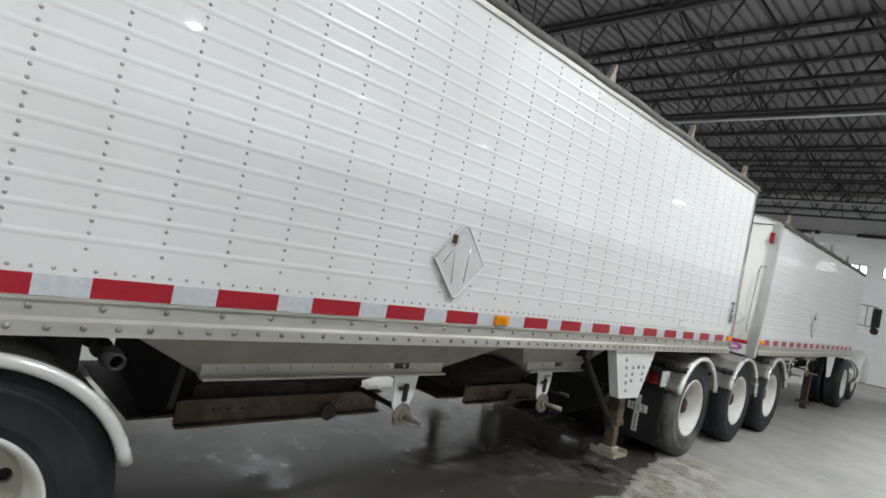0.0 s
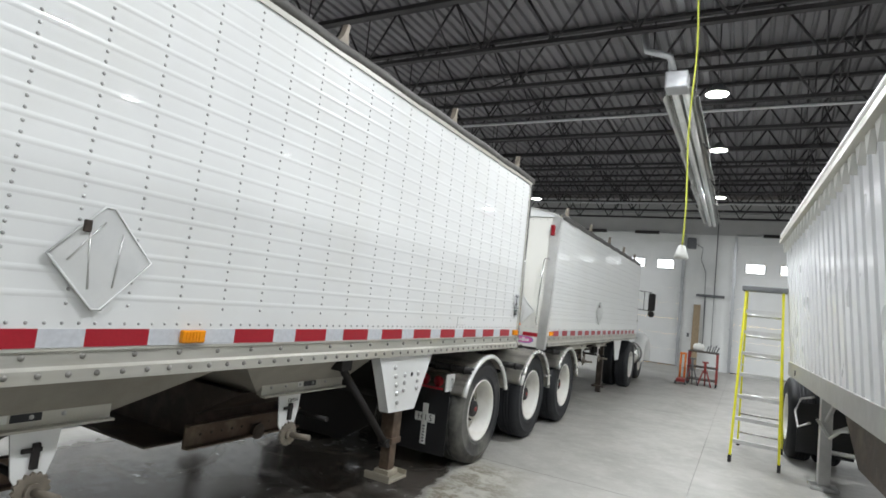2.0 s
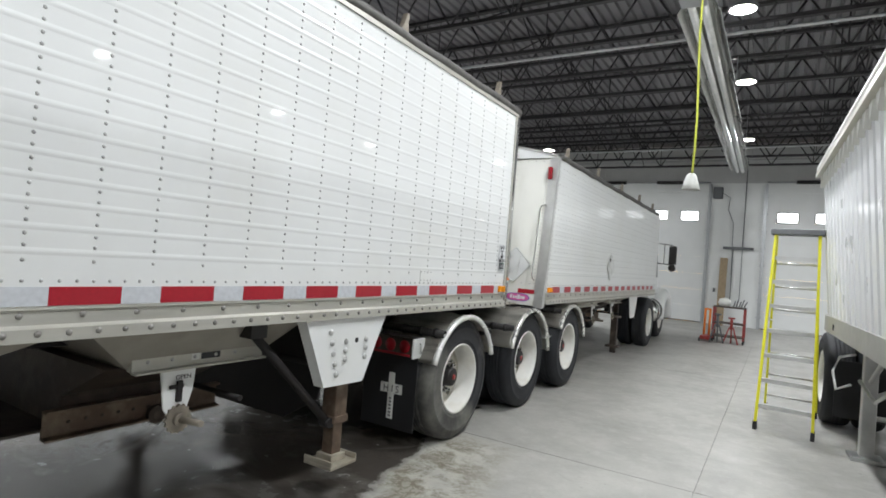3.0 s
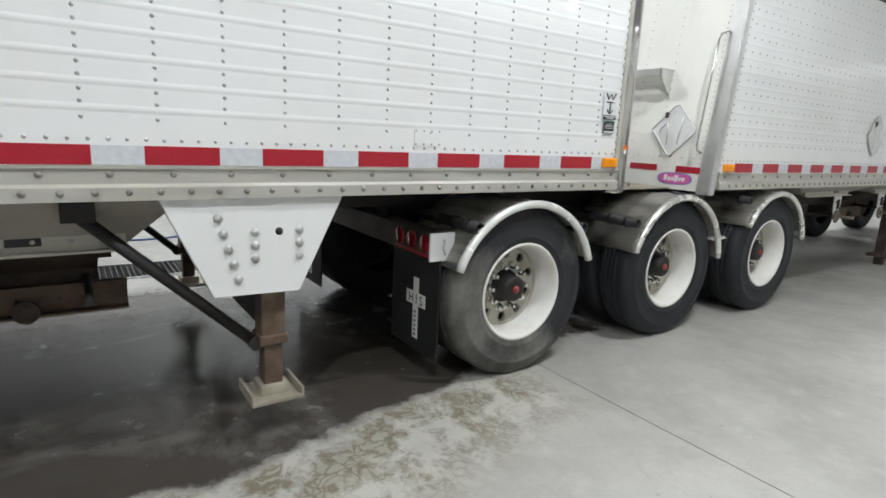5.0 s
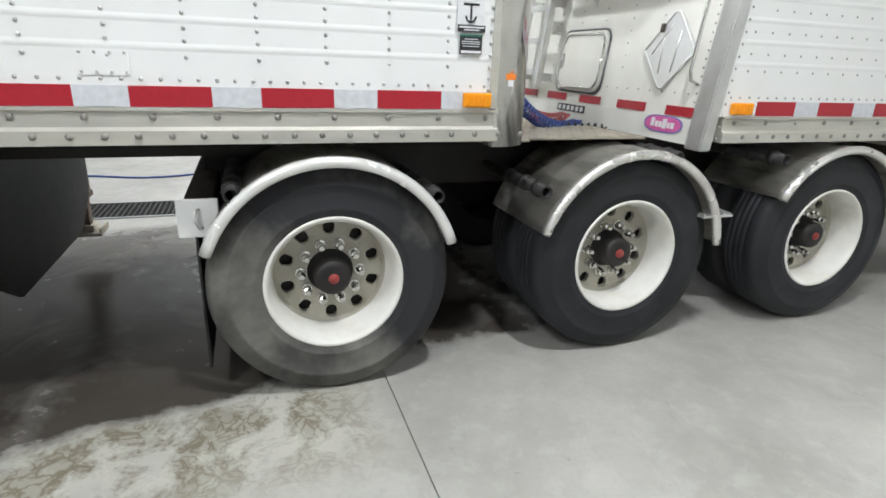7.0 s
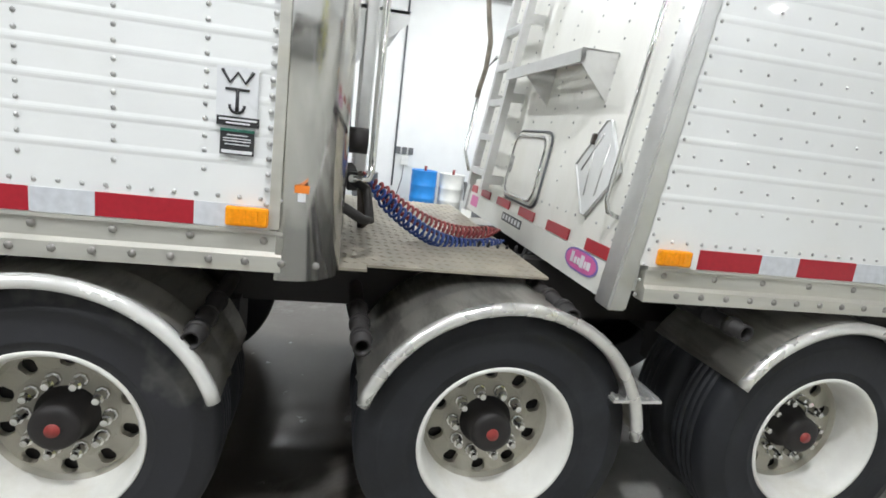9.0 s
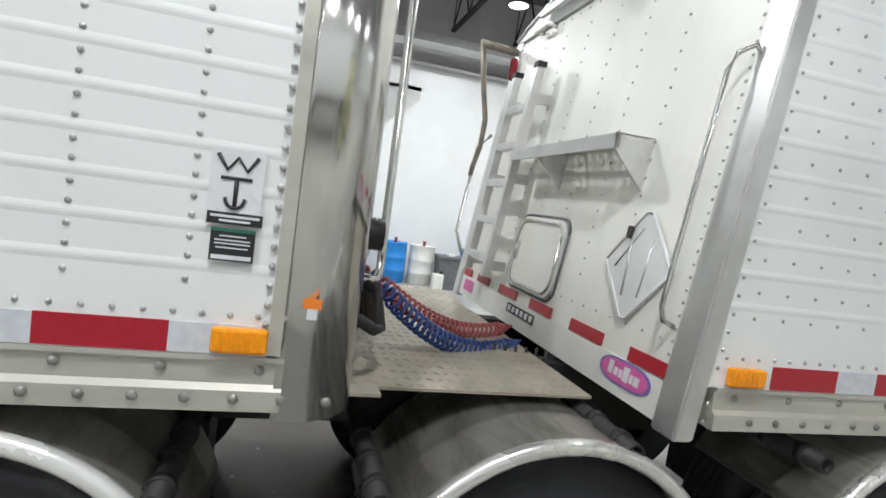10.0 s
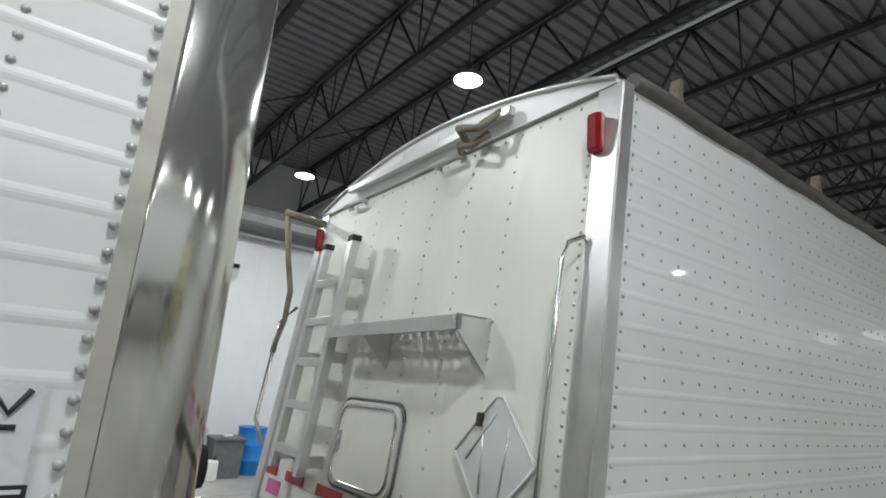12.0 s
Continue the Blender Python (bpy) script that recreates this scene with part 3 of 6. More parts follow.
def fender(parent, y, a0, a1, x0=-0.02, x1=-0.66, r=0.583, white=False, name="fender", z=TR - 0.055, mirror=None):
    """A rolled half-round fender with a lip and shallow beads."""
    bm = B()
    n = 28
    xs = [(x0, -0.03), (x0 + 0.012, -0.012), (x0, 0.004), (x0 - 0.03, 0.006), (x0 - 0.17, 0.0), (x0 - 0.2, 0.01), (x0 - 0.23, 0.0), (x0 - 0.4, 0.0),
          (x0 - 0.43, 0.01), (x0 - 0.46, 0.0), (x1, 0.0)]
    rows = []
    for k in range(n + 1):
        a = radians(a0 + (a1 - a0) * k / n)
        rows.append([bm.verts.new((x, y + (r + dr) * math.cos(a), z + (r + dr) * math.sin(a))) for x, dr in xs])
    for p, q in zip(rows, rows[1:]):
        for i in range(len(xs) - 1):
            bm.faces.new((p[i], p[i + 1], q[i + 1], q[i])).smooth = True
    bmesh.ops.solidify(bm, geom=bm.faces[:], thickness=0.004)
    if mirror is not None:
        for v in bm.verts:
            v.co.x = mirror - v.co.x
        bmesh.ops.reverse_faces(bm, faces=bm.faces[:])
    ob = part(name, bm, FENDER, parent, "polished aluminium half-round fender with dirt streaks")
    lip = B()
    tube(lip, [(x0 + 0.012, y + (r - 0.012) * math.cos(radians(a0 + (a1 - a0) * k / n)), z + (r - 0.012) * math.sin(radians(a0 + (a1 - a0) * k / n))) for k in range(n + 1)], 0.026, 10)
    if mirror is not None:
        for v in lip.verts:
            v.co.x = mirror - v.co.x
        bmesh.ops.reverse_faces(lip, faces=lip.faces[:])
    part("fender_lip", lip, FENDER_WHITE if white else FENDER_EDGE, ob, "white rolled fender edge" if white else "bright rolled fender edge")
    return ob


def stub(parent, y, z, x0=0.0, x1=-0.7, r=0.034):
    bm = B()
    lathe(bm, [(r * 0.72, x0 - 0.1), (r * 0.72, x0), (r, x0), (r, x1)], 16, "x", (0, y, z))
    for x in (x0 - 0.07, x0 - 0.22, x0 - 0.4):
        lathe(bm, [(r + 0.001, x), (r + 0.008, x), (r + 0.008, x - 0.03), (r + 0.001, x - 0.03)], 14, "x", (0, y, z))
    part("fender_bracket", bm, BLACK, parent, "black steel fender mounting tube")


# ---- trailer sides ----
P = 0.457


def side_panel(parent, y0, y1, z0, z1, rib0=1.508, step=0.0945, slope=0.0, lean=0.0):
    """The near side of a trailer body: sheet with raised ribs. slope: how far the rear edge runs forward by height."""
    bm = B()
    def ya(z):
        return y0 + slope * (z - z0)
    def yb(z):
        return y1 + lean * (z - z0)
    prof = [(0, z0)]
    zs = []
    z = rib0
    while z < z1 - 0.05:
        zs.append(z)
        prof += [(0, z - 0.015), (0.001, z - 0.01), (0.0019, z - 0.004), (0.0019, z + 0.002), (0.001, z + 0.008), (0.0, z + 0.013)]
        z += step
    prof += [(0, z1), (-0.05, z1), (-0.05, z0)]
    lo = [bm.verts.new((x, ya(z), z)) for x, z in prof]
    hi = [bm.verts.new((x, yb(z), z)) for x, z in prof]
    n = len(prof)
    for i in range(n):
        bm.faces.new((lo[i], lo[(i + 1) % n], hi[(i + 1) % n], hi[i]))
    bm.faces.new(lo[::-1])
    bm.faces.new(hi)
    bmesh.ops.recalc_face_normals(bm, faces=bm.faces[:])
    part("side_panel", bm, WHITE, parent, "white ribbed aluminium side sheet with rows of rivets")
    return zs


def side_rivets(parent, cols, zs, z_top, y_of=lambda y, z: True, offsets=(0.022, 0.066), r=0.0085):
    pts = []
    for y in cols:
        for a in zs:
            for d in offsets:
                if a + d < z_top and y_of(y, a + d):
                    pts.append((0.0, y, a + d))
        pts.append((0.0, y, zs[0] - 0.035))
    ob = part("rivets", rivets(pts, (1, 0, 0), r), RIVET, parent, "rows of dull round rivet heads")
    tagged(ob, kind="stuff")


def tape(parent, y_start, count, step_sign=-1, z=1.297, h=0.074):
    """Alternating red and silver tape; y_start is the rear end of the first red piece."""
    for k in range(count):
        y = y_start + step_sign * k * P
        bm = B()
        box(bm, 0.0, 0.004, y, y + 0.279, z, z + h)
        part("red_tape", bm, RED_TAPE, parent)
        bm = B()
        box(bm, 0.0, 0.0035, y - 0.178, y, z, z + h)
        part("silver_tape", bm, WHITE_TAPE, parent)


def bottom_rail(parent, y0, y1, z0=1.158, z1=1.294, bolts=True):
    bm = B()
    prism(bm, [(-0.02, z1), (0.006, z1), (0.006, z1 - 0.012), (-0.004, z1 - 0.016), (-0.004, z0 + 0.065), (0.012, z0 + 0.052), (0.012, z0), (-0.06, z0), (-0.06, z1)], y0, y1, "y")
    part("bottom_rail", bm, RAIL, parent, "dull aluminium bottom rail with bolts")
    pts = []
    y = y0 + 0.08
    k = 0
    while y < y1 - 0.03:
        pts.append((-0.003, y, z1 - 0.035))
        pts.append((0.013, y + 0.06, z0 + 0.032))
        pts.append((0.013, y + 0.17, z0 + 0.032))
        y += 0.223
    part("rail_bolts", rivets(pts, (1, 0, 0), 0.014), BOLT, parent)
    pts = [(0.0, y, z1 + 0.1) for y in np.arange(y0 + 0.02, y1, 0.064)]
    part("tape_rivets", rivets(pts, (1, 0, 0), 0.008), RIVET, parent)


def marker(parent, y, z, w=0.13, h=0.062):
    bm = B()
    box(bm, 0.0, 0.03, y, y + w, z, z + h, 0.008)
    for k in range(5):
        box(bm, 0.029, 0.033, y + 0.02 + k * (w - 0.04) / 5, y + 0.026 + k * (w - 0.04) / 5, z + 0.012, z + h - 0.012)
    return part("marker_lamp", bm, AMBER, parent, "amber side marker lamp")


def placard(parent, m):
    """A folding diamond placard holder of bare sheet metal, in a plane facing +x."""
    s = 0.215
    bm = B()
    prism(bm, [(-s, 0), (-0.02, -s), (0.02, -s), (s, 0), (0.02, s), (-0.02, s)], 0.002, 0.012, "x")
    ob = part("placard_holder", bm, PLACARD, parent, "bare aluminium diamond placard holder")
    ob.matrix_basis = m
    bm = B()
    rim = [(-s, 0), (-0.02, -s), (0.02, -s), (s, 0), (0.02, s), (-0.02, s)]
    tube(bm, [(0.013, u * 0.985, v * 0.985) for u, v in rim + rim[:1]], 0.006, 6)
    part("folded_rim", bm, PLACARD, ob)
    for (u0, v0), (u1, v1) in (((-0.07, 0.12), (-0.045, -0.13)), ((0.07, 0.11), (0.055, -0.12)), ((-0.14, -0.02), (-0.01, 0.15))):
        bm = B()
        rod(bm, (0.014, u0, v0), (0.014, u1, v1), 0.004, 6)
        part("wire_clip", bm, ALU, ob)
    bm = B()
    box(bm, 0.012, 0.03, -0.1, -0.07, 0.1, 0.15, 0.005)
    part("latch", bm, GRIME, ob)
    return ob


def tarp_hook(parent, y, z):
    bm = B()
    o = [(-0.05, -0.05), (0.05, -0.05), (0.055, 0.02), (0.035, 0.12), (0.045, 0.19), (0.02, 0.19), (-0.01, 0.1), (-0.05, 0.05)]
    prism(bm, [(y + u, z + v) for u, v in o], -0.075, -0.03, "x")
    rod(bm, (-0.01, y, z - 0.01), (-0.1, y, z - 0.01), 0.055, 12)
    part("tarp_hook", bm, HOOK, parent, "cast tarp hold-down hook")


def bars(parent, m, rows, material, name="print"):
    """Thin printed strips (u0, u1, v0, v1) on a plane facing +x."""
    bm = B()
    for u0, u1, v0, v1 in rows:
        box(bm, 0.0, 0.0016, u0, u1, v0, v1)
    ob = part(name, bm, material, parent)
    ob.matrix_basis = m
    return ob


# ---- rear grain trailer ----
AZ1 = 3.155


def hopper(parent, y0, y1, yb0, yb1, zb, chute):
    """A discharge hopper: sloping sheets narrowing to a sliding-gate chute."""
    bm = B()
    top = [(-0.12, y0, 1.17), (-0.12, y1, 1.17), (-2.48, y1, 1.17), (-2.48, y0, 1.17)]
    low = [(-0.3, yb0, zb), (-0.3, yb1, zb), (-2.3, yb1, zb), (-2.3, yb0, zb)]
    vt = [bm.verts.new(p) for p in top]
    vl = [bm.verts.new(p) for p in low]
    for i in range(4):
        bm.faces.new((vt[i], vt[(i + 1) % 4], vl[(i + 1) % 4], vl[i]))
    bm.faces.new(vl)
    bmesh.ops.recalc_face_normals(bm, faces=bm.faces[:])
    ob = part("hopper", bm, HOPPER, parent, "grimy aluminium discharge hopper")
    bm = B()
    box(bm, -0.3, -0.26, yb0, yb1, zb - 0.01, zb + 0.075)
    box(bm, -0.27, -0.22, yb0, yb1, zb - 0.018, zb - 0.008)
    part("flange", bm, RAIL, ob)
    c0, c1 = chute
    part("flange_bolts", rivets([(-0.259, yb0 + 0.08 + 0.13 * k, zb + 0.035) for k in range(int((yb1 - yb0 - 0.1) / 0.13))], (1, 0, 0), 0.012), RIVET, ob)
    bm = B()
    box(bm, -0.2595, -0.257, yb1 - 0.42, yb1 - 0.3, zb + 0.018, zb + 0.052)
    part("label_plate", bm, INK, ob)
    bm = B()
    box(bm, -0.2595, -0.257, yb1 - 0.48, yb1 - 0.43, zb + 0.018, zb + 0.052)
    part("label_plate", bm, OFFWHITE, ob)
    bm = B()
    prism(bm, [(-0.34, zb), (-0.74, zb - 0.2), (-0.74, zb - 0.36), (-1.86, zb - 0.36), (-1.86, zb - 0.2), (-2.26, zb)], c0, c1, "y")
    part("chute", bm, GRIME, ob, "dark grimy discharge chute")
    for x, d in ((-0.7, 1), (-1.9, -1)):
        bm = B()
        za, zc = zb - 0.4, zb - 0.25
        prism(bm, [(x, zc), (x + d * 0.05, zc), (x + d * 0.05, zc - 0.012), (x + d * 0.012, zc - 0.014), (x + d * 0.012, za + 0.014), (x + d * 0.06, za + 0.012), (x + d * 0.06, za), (x, za)], c0 - 0.1, c1 + 0.12, "y")
        track = part("gate_track", bm, RUST, ob, "rusty steel gate track channel")
        if d > 0:
            part("track_bolts", rivets([(x + 0.0125, c0 + 0.02 + 0.085 * k, (za + zc) / 2) for k in range(int((c1 - c0) / 0.085))], (1, 0, 0), 0.011), GRIME, track)
            bm = B()
            lathe(bm, [(0.0, x + 0.02), (0.05, x + 0.02), (0.055, x + 0.035), (0.055, x + 0.06), (0.03, x + 0.07), (0.0, x + 0.07)], 14, "x", (0, c1 - 0.3, za + 0.03), False)
            part("roller", bm, GRIME, track)
    bm = B()
    box(bm, -1.82, -0.78, c0 - 0.3, c1 - 0.1, zb - 0.385, zb - 0.37)
    part("gate_plate", bm, GRIME, ob, "sliding gate plate")
    bm = B()
    rod(bm, (-0.24, c1 - 0.05, zb - 0.24), (-0.75, c1 - 0.05, zb - 0.24), 0.018, 8)
    part("gate_shaft", bm, BLACK, ob)
    return ob


def crank(parent, y, zt, with_word):
    bm = B()
    prism(bm, [(y - 0.1, zt), (y + 0.1, zt), (y + 0.09, zt - 0.12), (y + 0.04, zt - 0.28), (y - 0.02, zt - 0.28), (y - 0.07, zt - 0.2)], -0.25, -0.24, "x")
    ob = part("crank_plate", bm, WHITE, parent, "white steel crank plate")
    bm = B()
    teeth = [((0.066 if k % 2 else 0.078) * math.cos(math.pi * k / 16), (0.066 if k % 2 else 0.078) * math.sin(math.pi * k / 16)) for k in range(32)]
    prism(bm, [(y + 0.01 + u, zt - 0.26 + v) for u, v in teeth], -0.238, -0.222, "x")
    rod(bm, (-0.222, y + 0.01, zt - 0.26), (-0.2, y + 0.01, zt - 0.26), 0.035, 12)
    rod(bm, (-0.21, y + 0.01, zt - 0.26), (-0.06, y + 0.03, zt - 0.255), 0.018, 8)
    part("gear", bm, HOOK, ob, "worn toothed gear with a stub shaft")
    bm = B()
    box(bm, -0.24, -0.22, y - 0.01, y + 0.02, zt - 0.17, zt - 0.06, 0.004)
    box(bm, -0.24, -0.225, y - 0.05, y + 0.03, zt - 0.1, zt - 0.08, 0.004)
    part("latch", bm, BLACK, ob)
    if with_word:
        cu = bpy.data.curves.new("word", "FONT")
        cu.body, cu.size, cu.extrude, cu.align_x = "OPEN", 0.035, 0.0008, "CENTER"
        w = new("word", cu)
        w.data.materials.append(INK)
        w.parent = ob
        w.matrix_basis = Matrix.Translation((-0.239, y + 0.03, zt - 0.055)) @ Matrix(((0, 0, 1, 0), (1, 0, 0, 0), (0, 1, 0, 0), (0, 0, 0, 1)))
    return ob


def trailer_rear():
    ob = thing("grain_trailer", "white aluminium grain hopper trailer with ribbed riveted sides", "trailer", "grain trailers", at=(0, 0, 0.055))
    y0, y1 = -9.4, 0.55
    bm = B()
    box(bm, -2.6, -0.05, y0, 0.6, 1.18, AZ1 - 0.01)
    part("body", bm, WHITE, ob)
    zs = side_panel(ob, y0, y1 - 0.044, 1.294, AZ1)
    side_rivets(ob, [0.05 - 0.2535 * k for k in range(-1, 37)], zs, AZ1)
    bottom_rail(ob, y0, y1)
    # front corner: a polished quarter-round post
    bm = B()
    R = 0.168
    o = [(0.004, y1 - 0.02), (0.004, y1)] + [(-R + (R + 0.004) * math.cos(a), y1 + 0.02 + (R + 0.004) * math.sin(a)) for a in np.linspace(0, math.pi / 2, 14)] + [(-0.22, y1 + 0.024 + R), (-0.22, y1 - 0.02)]
    prism(bm, o, 1.13, AZ1 + 0.04, "z")
    for f in bm.faces:
        f.smooth = abs(f.normal.z) < 0.5 and len(f.verts) == 4
    part("corner_post", bm, POST, ob, "tall polished stainless rounded front corner")
    bm = B()
    prism(bm, [(0.0, y1 - 0.045), (0.007, y1 - 0.045), (0.007, y1 - 0.012), (0.0, y1 - 0.012)], 1.3, AZ1, "z")
    part("edge_trim", bm, RAIL, ob)
    pts = [(0.006, y1 - 0.055, z) for z in np.arange(1.33, AZ1 - 0.03, 0.048)]
    part("corner_rivets", rivets(pts, (1, 0, 0), 0.0095), RIVET, ob)
    bm = B()
    box(bm, -2.44, -0.2, 0.6, y1 + R + 0.02, 1.16, AZ1)
    part("front_wall", bm, WHITE, ob)
    # front ladder, catwalk shelf and rail on the front wall
    yf = y1 + R + 0.02
    bm = B()
    for x in (-0.95, -1.28):
        box(bm, x - 0.03, x + 0.03, yf + 0.05, yf + 0.11, 1.35, 3.0, 0.008)
    for k in range(6):
        box(bm, -1.27, -0.96, yf + 0.05, yf + 0.1, 1.45 + k * 0.28, 1.48 + k * 0.28)
    part("front_ladder", bm, ALU, ob)
    bm = B()
    box(bm, -2.2, -1.0, yf, yf + 0.26, 2.2, 2.215)
    prism(bm, [(yf, 1.93), (yf + 0.26, 2.16), (yf + 0.26, 2.215), (yf, 2.215)], -1.006, -1.0, "x")
    for k in range(14):
        box(bm, -2.18 + k * 0.085, -2.14 + k * 0.085, yf + 0.03, yf + 0.24, 2.215, 2.225)
    part("catwalk", bm, ALU, ob, "perforated aluminium catwalk shelf")
    bm = B()
    tube(bm, [(-0.5, yf + 0.03, 1.44), (-0.56, yf + 0.1, 1.43), (-0.62, yf + 0.12, 1.46), (-0.63, yf + 0.12, 1.54), (-0.63, yf + 0.12, 2.6), (-0.62, yf + 0.1, 2.65), (-0.6, yf, 2.66)], 0.016, 10)
    part("grab_rail", bm, STEEL, ob, "long bent steel grab rail")
    bm = B()
    tube(bm, [(-0.3, yf, 1.35), (-0.34, yf + 0.08, 1.3), (-0.45, yf + 0.12, 1.28), (-0.5, yf + 0.1, 1.4), (-0.55, yf, 1.45)], 0.02, 8)
    rod(bm, (-0.4, yf, 1.6), (-0.4, yf + 0.08, 1.6), 0.05, 12)
    part("air_coupler", bm, BLACK, ob)
    # top: rolled tarp, hooks, arched cover
    bm = B()
    tube(bm, [(-0.012, y0 + (0.6 - y0) * k / 40, AZ1 + 0.035 + 0.006 * math.sin(k * 1.7)) for k in range(41)], 0.04, 10)
    part("tarp_roll", bm, TARP_PIPE, ob, "dark rolled tarp edge along the top rail")
    bm = B()
    o = [(-0.02, AZ1 - 0.03), (0.012, AZ1 - 0.03), (0.012, AZ1 + 0.004), (-0.02, AZ1 + 0.012)]
    prism(bm, o, y0, y1, "y")
    part("top_rail", bm, RAIL, ob)
    bm = B()
    o = [(-0.05 - 2.5 * k / 12, AZ1 + 0.02 + 0.28 * math.sin(math.pi * k / 12)) for k in range(13)]
    prism(bm, o + [(-2.55, AZ1 - 0.005), (-0.05, AZ1 - 0.005)], y0, 0.68, "y")
    part("tarp", bm, OFFWHITE, ob, "white arched roll tarp")
    for y in (-7.9, -6.28, -4.66, -3.06, -1.47, 0.14):
        tarp_hook(ob, y, AZ1 + 0.04)
    # markings on the side
    tape(ob, 0.0, 9)
    for k in range(10, 18):
        y = -4.422 - (k - 10) * P
        for a, b, mt, nm in ((y, y + 0.279, RED_TAPE, "red_tape"), (y - 0.178, y, WHITE_TAPE, "silver_tape")):
            bm = B()
            box(bm, 0.0, 0.004, a, b, 1.297, 1.371)
            part(nm, bm, mt, ob)
    bm = B()
    box(bm, 0, 0.003, 0.279, 0.49, 1.297, 1.371)
    part("silver_tape", bm, WHITE_TAPE, ob)
    bm = B()
    box(bm, 0, 0.003, -4.143, -3.83, 1.297, 1.371)
    part("silver_tape", bm, WHITE_TAPE, ob)
    marker(ob, 0.375, 1.305)
    marker(ob, -3.985, 1.305)
    placard(ob, pose(0.01, -4.41, 1.665))
    bm = B()
    box(bm, 0, 0.004, -1.06, -0.9, 1.405, 1.492)
    part("patch_plate", bm, WHITE, ob)
    part("patch_rivets", rivets([(0.004, -1.05 + 0.047 * i, z) for i in range(4) for z in (1.415, 1.482)], (1, 0, 0), 0.006), RIVET, ob)
    # emblem: plain strokes on a clear decal, with two dark label plates
    m = pose(0.011, 0.395, 1.7)
    bars(ob, pose(0.009, 0.395, 1.7), [(-0.06, 0.06, -0.075, 0.085)], PALE_DECAL, "decal")
    bm = B()
    tube(bm, [(0, u, v) for u, v in ((-0.045, 0.075), (-0.022, 0.04), (0.0, 0.07), (0.022, 0.04), (0.045, 0.075))], 0.005, 6)
    emblem = part("emblem", bm, INK, ob, "black emblem of plain strokes")
    emblem.matrix_basis = m
    bm = B()
    rod(bm, (0, -0.035, 0.02), (0, 0.035, 0.02), 0.0045, 5)
    part("emblem_bar", bm, INK, emblem)
    bm = B()
    rod(bm, (0, 0, 0.018), (0, 0, -0.045), 0.0055, 5)
    part("emblem_stem", bm, INK, emblem)
    bm = B()
    tube(bm, [(0.001, 0.022 * math.cos(a), -0.025 + 0.024 * math.sin(a)) for a in np.linspace(math.pi, 2 * math.pi, 9)], 0.0045, 5)
    part("emblem_arc", bm, INK, emblem)
    bars(ob, pose(0.011, 0.4, 1.612), [(-0.062, 0.062, 0.0, 0.028)], INK, "label_plate")
    bars(ob, pose(0.0128, 0.4, 1.612), [(-0.055, 0.055, 0.016, 0.022), (-0.035, 0.035, 0.006, 0.011)], PALE_DECAL)
    bars(ob, pose(0.011, 0.4, 1.525), [(-0.05, 0.05, 0.0, 0.078)], INK, "label_plate")
    bars(ob, pose(0.0128, 0.4, 1.525), [(-0.05, 0.05, 0.07, 0.078)], GREEN_INK)
    bars(ob, pose(0.0128, 0.4, 1.525), [(-0.03, 0.03, 0.058, 0.061), (-0.04, 0.04, 0.048, 0.051), (-0.04, 0.04, 0.04, 0.043), (-0.036, 0.036, 0.03, 0.033), (-0.045, 0.045, 0.004, 0.014)], PALE_DECAL)
    bm = B()
    box(bm, 0.0, 0.0035, 0.575, 0.625, 1.425, 1.45)
    part("sticker", bm, ORANGE, ob, "small orange sticker")
    bm = B()
    box(bm, 0.0, 0.0035, 0.59, 0.615, 1.397, 1.424)
    part("sticker", bm, PALE_DECAL, ob)
    # landing gear with its white side bracket
    bm = B()
    prism(bm, [(-2.245, 1.158), (-1.447, 1.158), (-1.665, 0.708), (-2.045, 0.718)], -0.03, -0.015, "x")
    g = part("gear_bracket", bm, WHITE, ob, "white bolted landing gear bracket")
    for a, b in (((-2.245, 1.158), (-2.045, 0.718)), ((-1.447, 1.158), (-1.665, 0.708)), ((-2.045, 0.718), (-1.665, 0.708))):
        d = 0.01
        bm = B()
        prism(bm, [(a[0], a[1]), (b[0], b[1]), (b[0] + d, b[1] + d), (a[0] + d, a[1] + d)], -0.1, -0.016, "x")
        part("bracket_flange", bm, WHITE, g)
    pts = [(-0.014, -2.02 + 0.02 * k, 1.07 - 0.07 * k) for k in range(5)] + [(-0.014, y, z) for y in (-1.865, -1.66) for z in (1.0, 0.94, 0.88)]
    part("bracket_bolts", rivets(pts, (1, 0, 0), 0.022), RIVET, g)
    bm = B()
    lathe(bm, [(0.0, -0.013), (0.018, -0.013), (0.018, -0.016)], 12, "x", (0, -1.755, 1.0))
    part("hole", bm, BLACK, g)
    for x in (-0.16, -2.44):
        bm = B()
        box(bm, x - 0.06, x + 0.06, -1.82, -1.7, 0.42, 1.15, 0.008)
        box(bm, x - 0.07, x + 0.07, -1.83, -1.69, 0.42, 0.47, 0.006)
        leg = part("landing_leg", bm, RUST, ob, "rusty square landing gear leg")
        bm = B()
        box(bm, x - 0.046, x + 0.046, -1.806, -1.714, 0.19, 0.44, 0.006)
        part("inner_leg", bm, RUST, leg)
        bm = B()
        box(bm, x - 0.125, x + 0.125, -1.89, -1.63, 0.135, 0.16, 0.006)
        box(bm, x - 0.125, x + 0.125, -1.89, -1.875, 0.16, 0.195, 0.004)
        box(bm, x - 0.125, x + 0.125, -1.645, -1.63, 0.16, 0.195, 0.004)
        box(bm, x - 0.07, x + 0.07, -1.83, -1.69, 0.16, 0.21, 0.006)
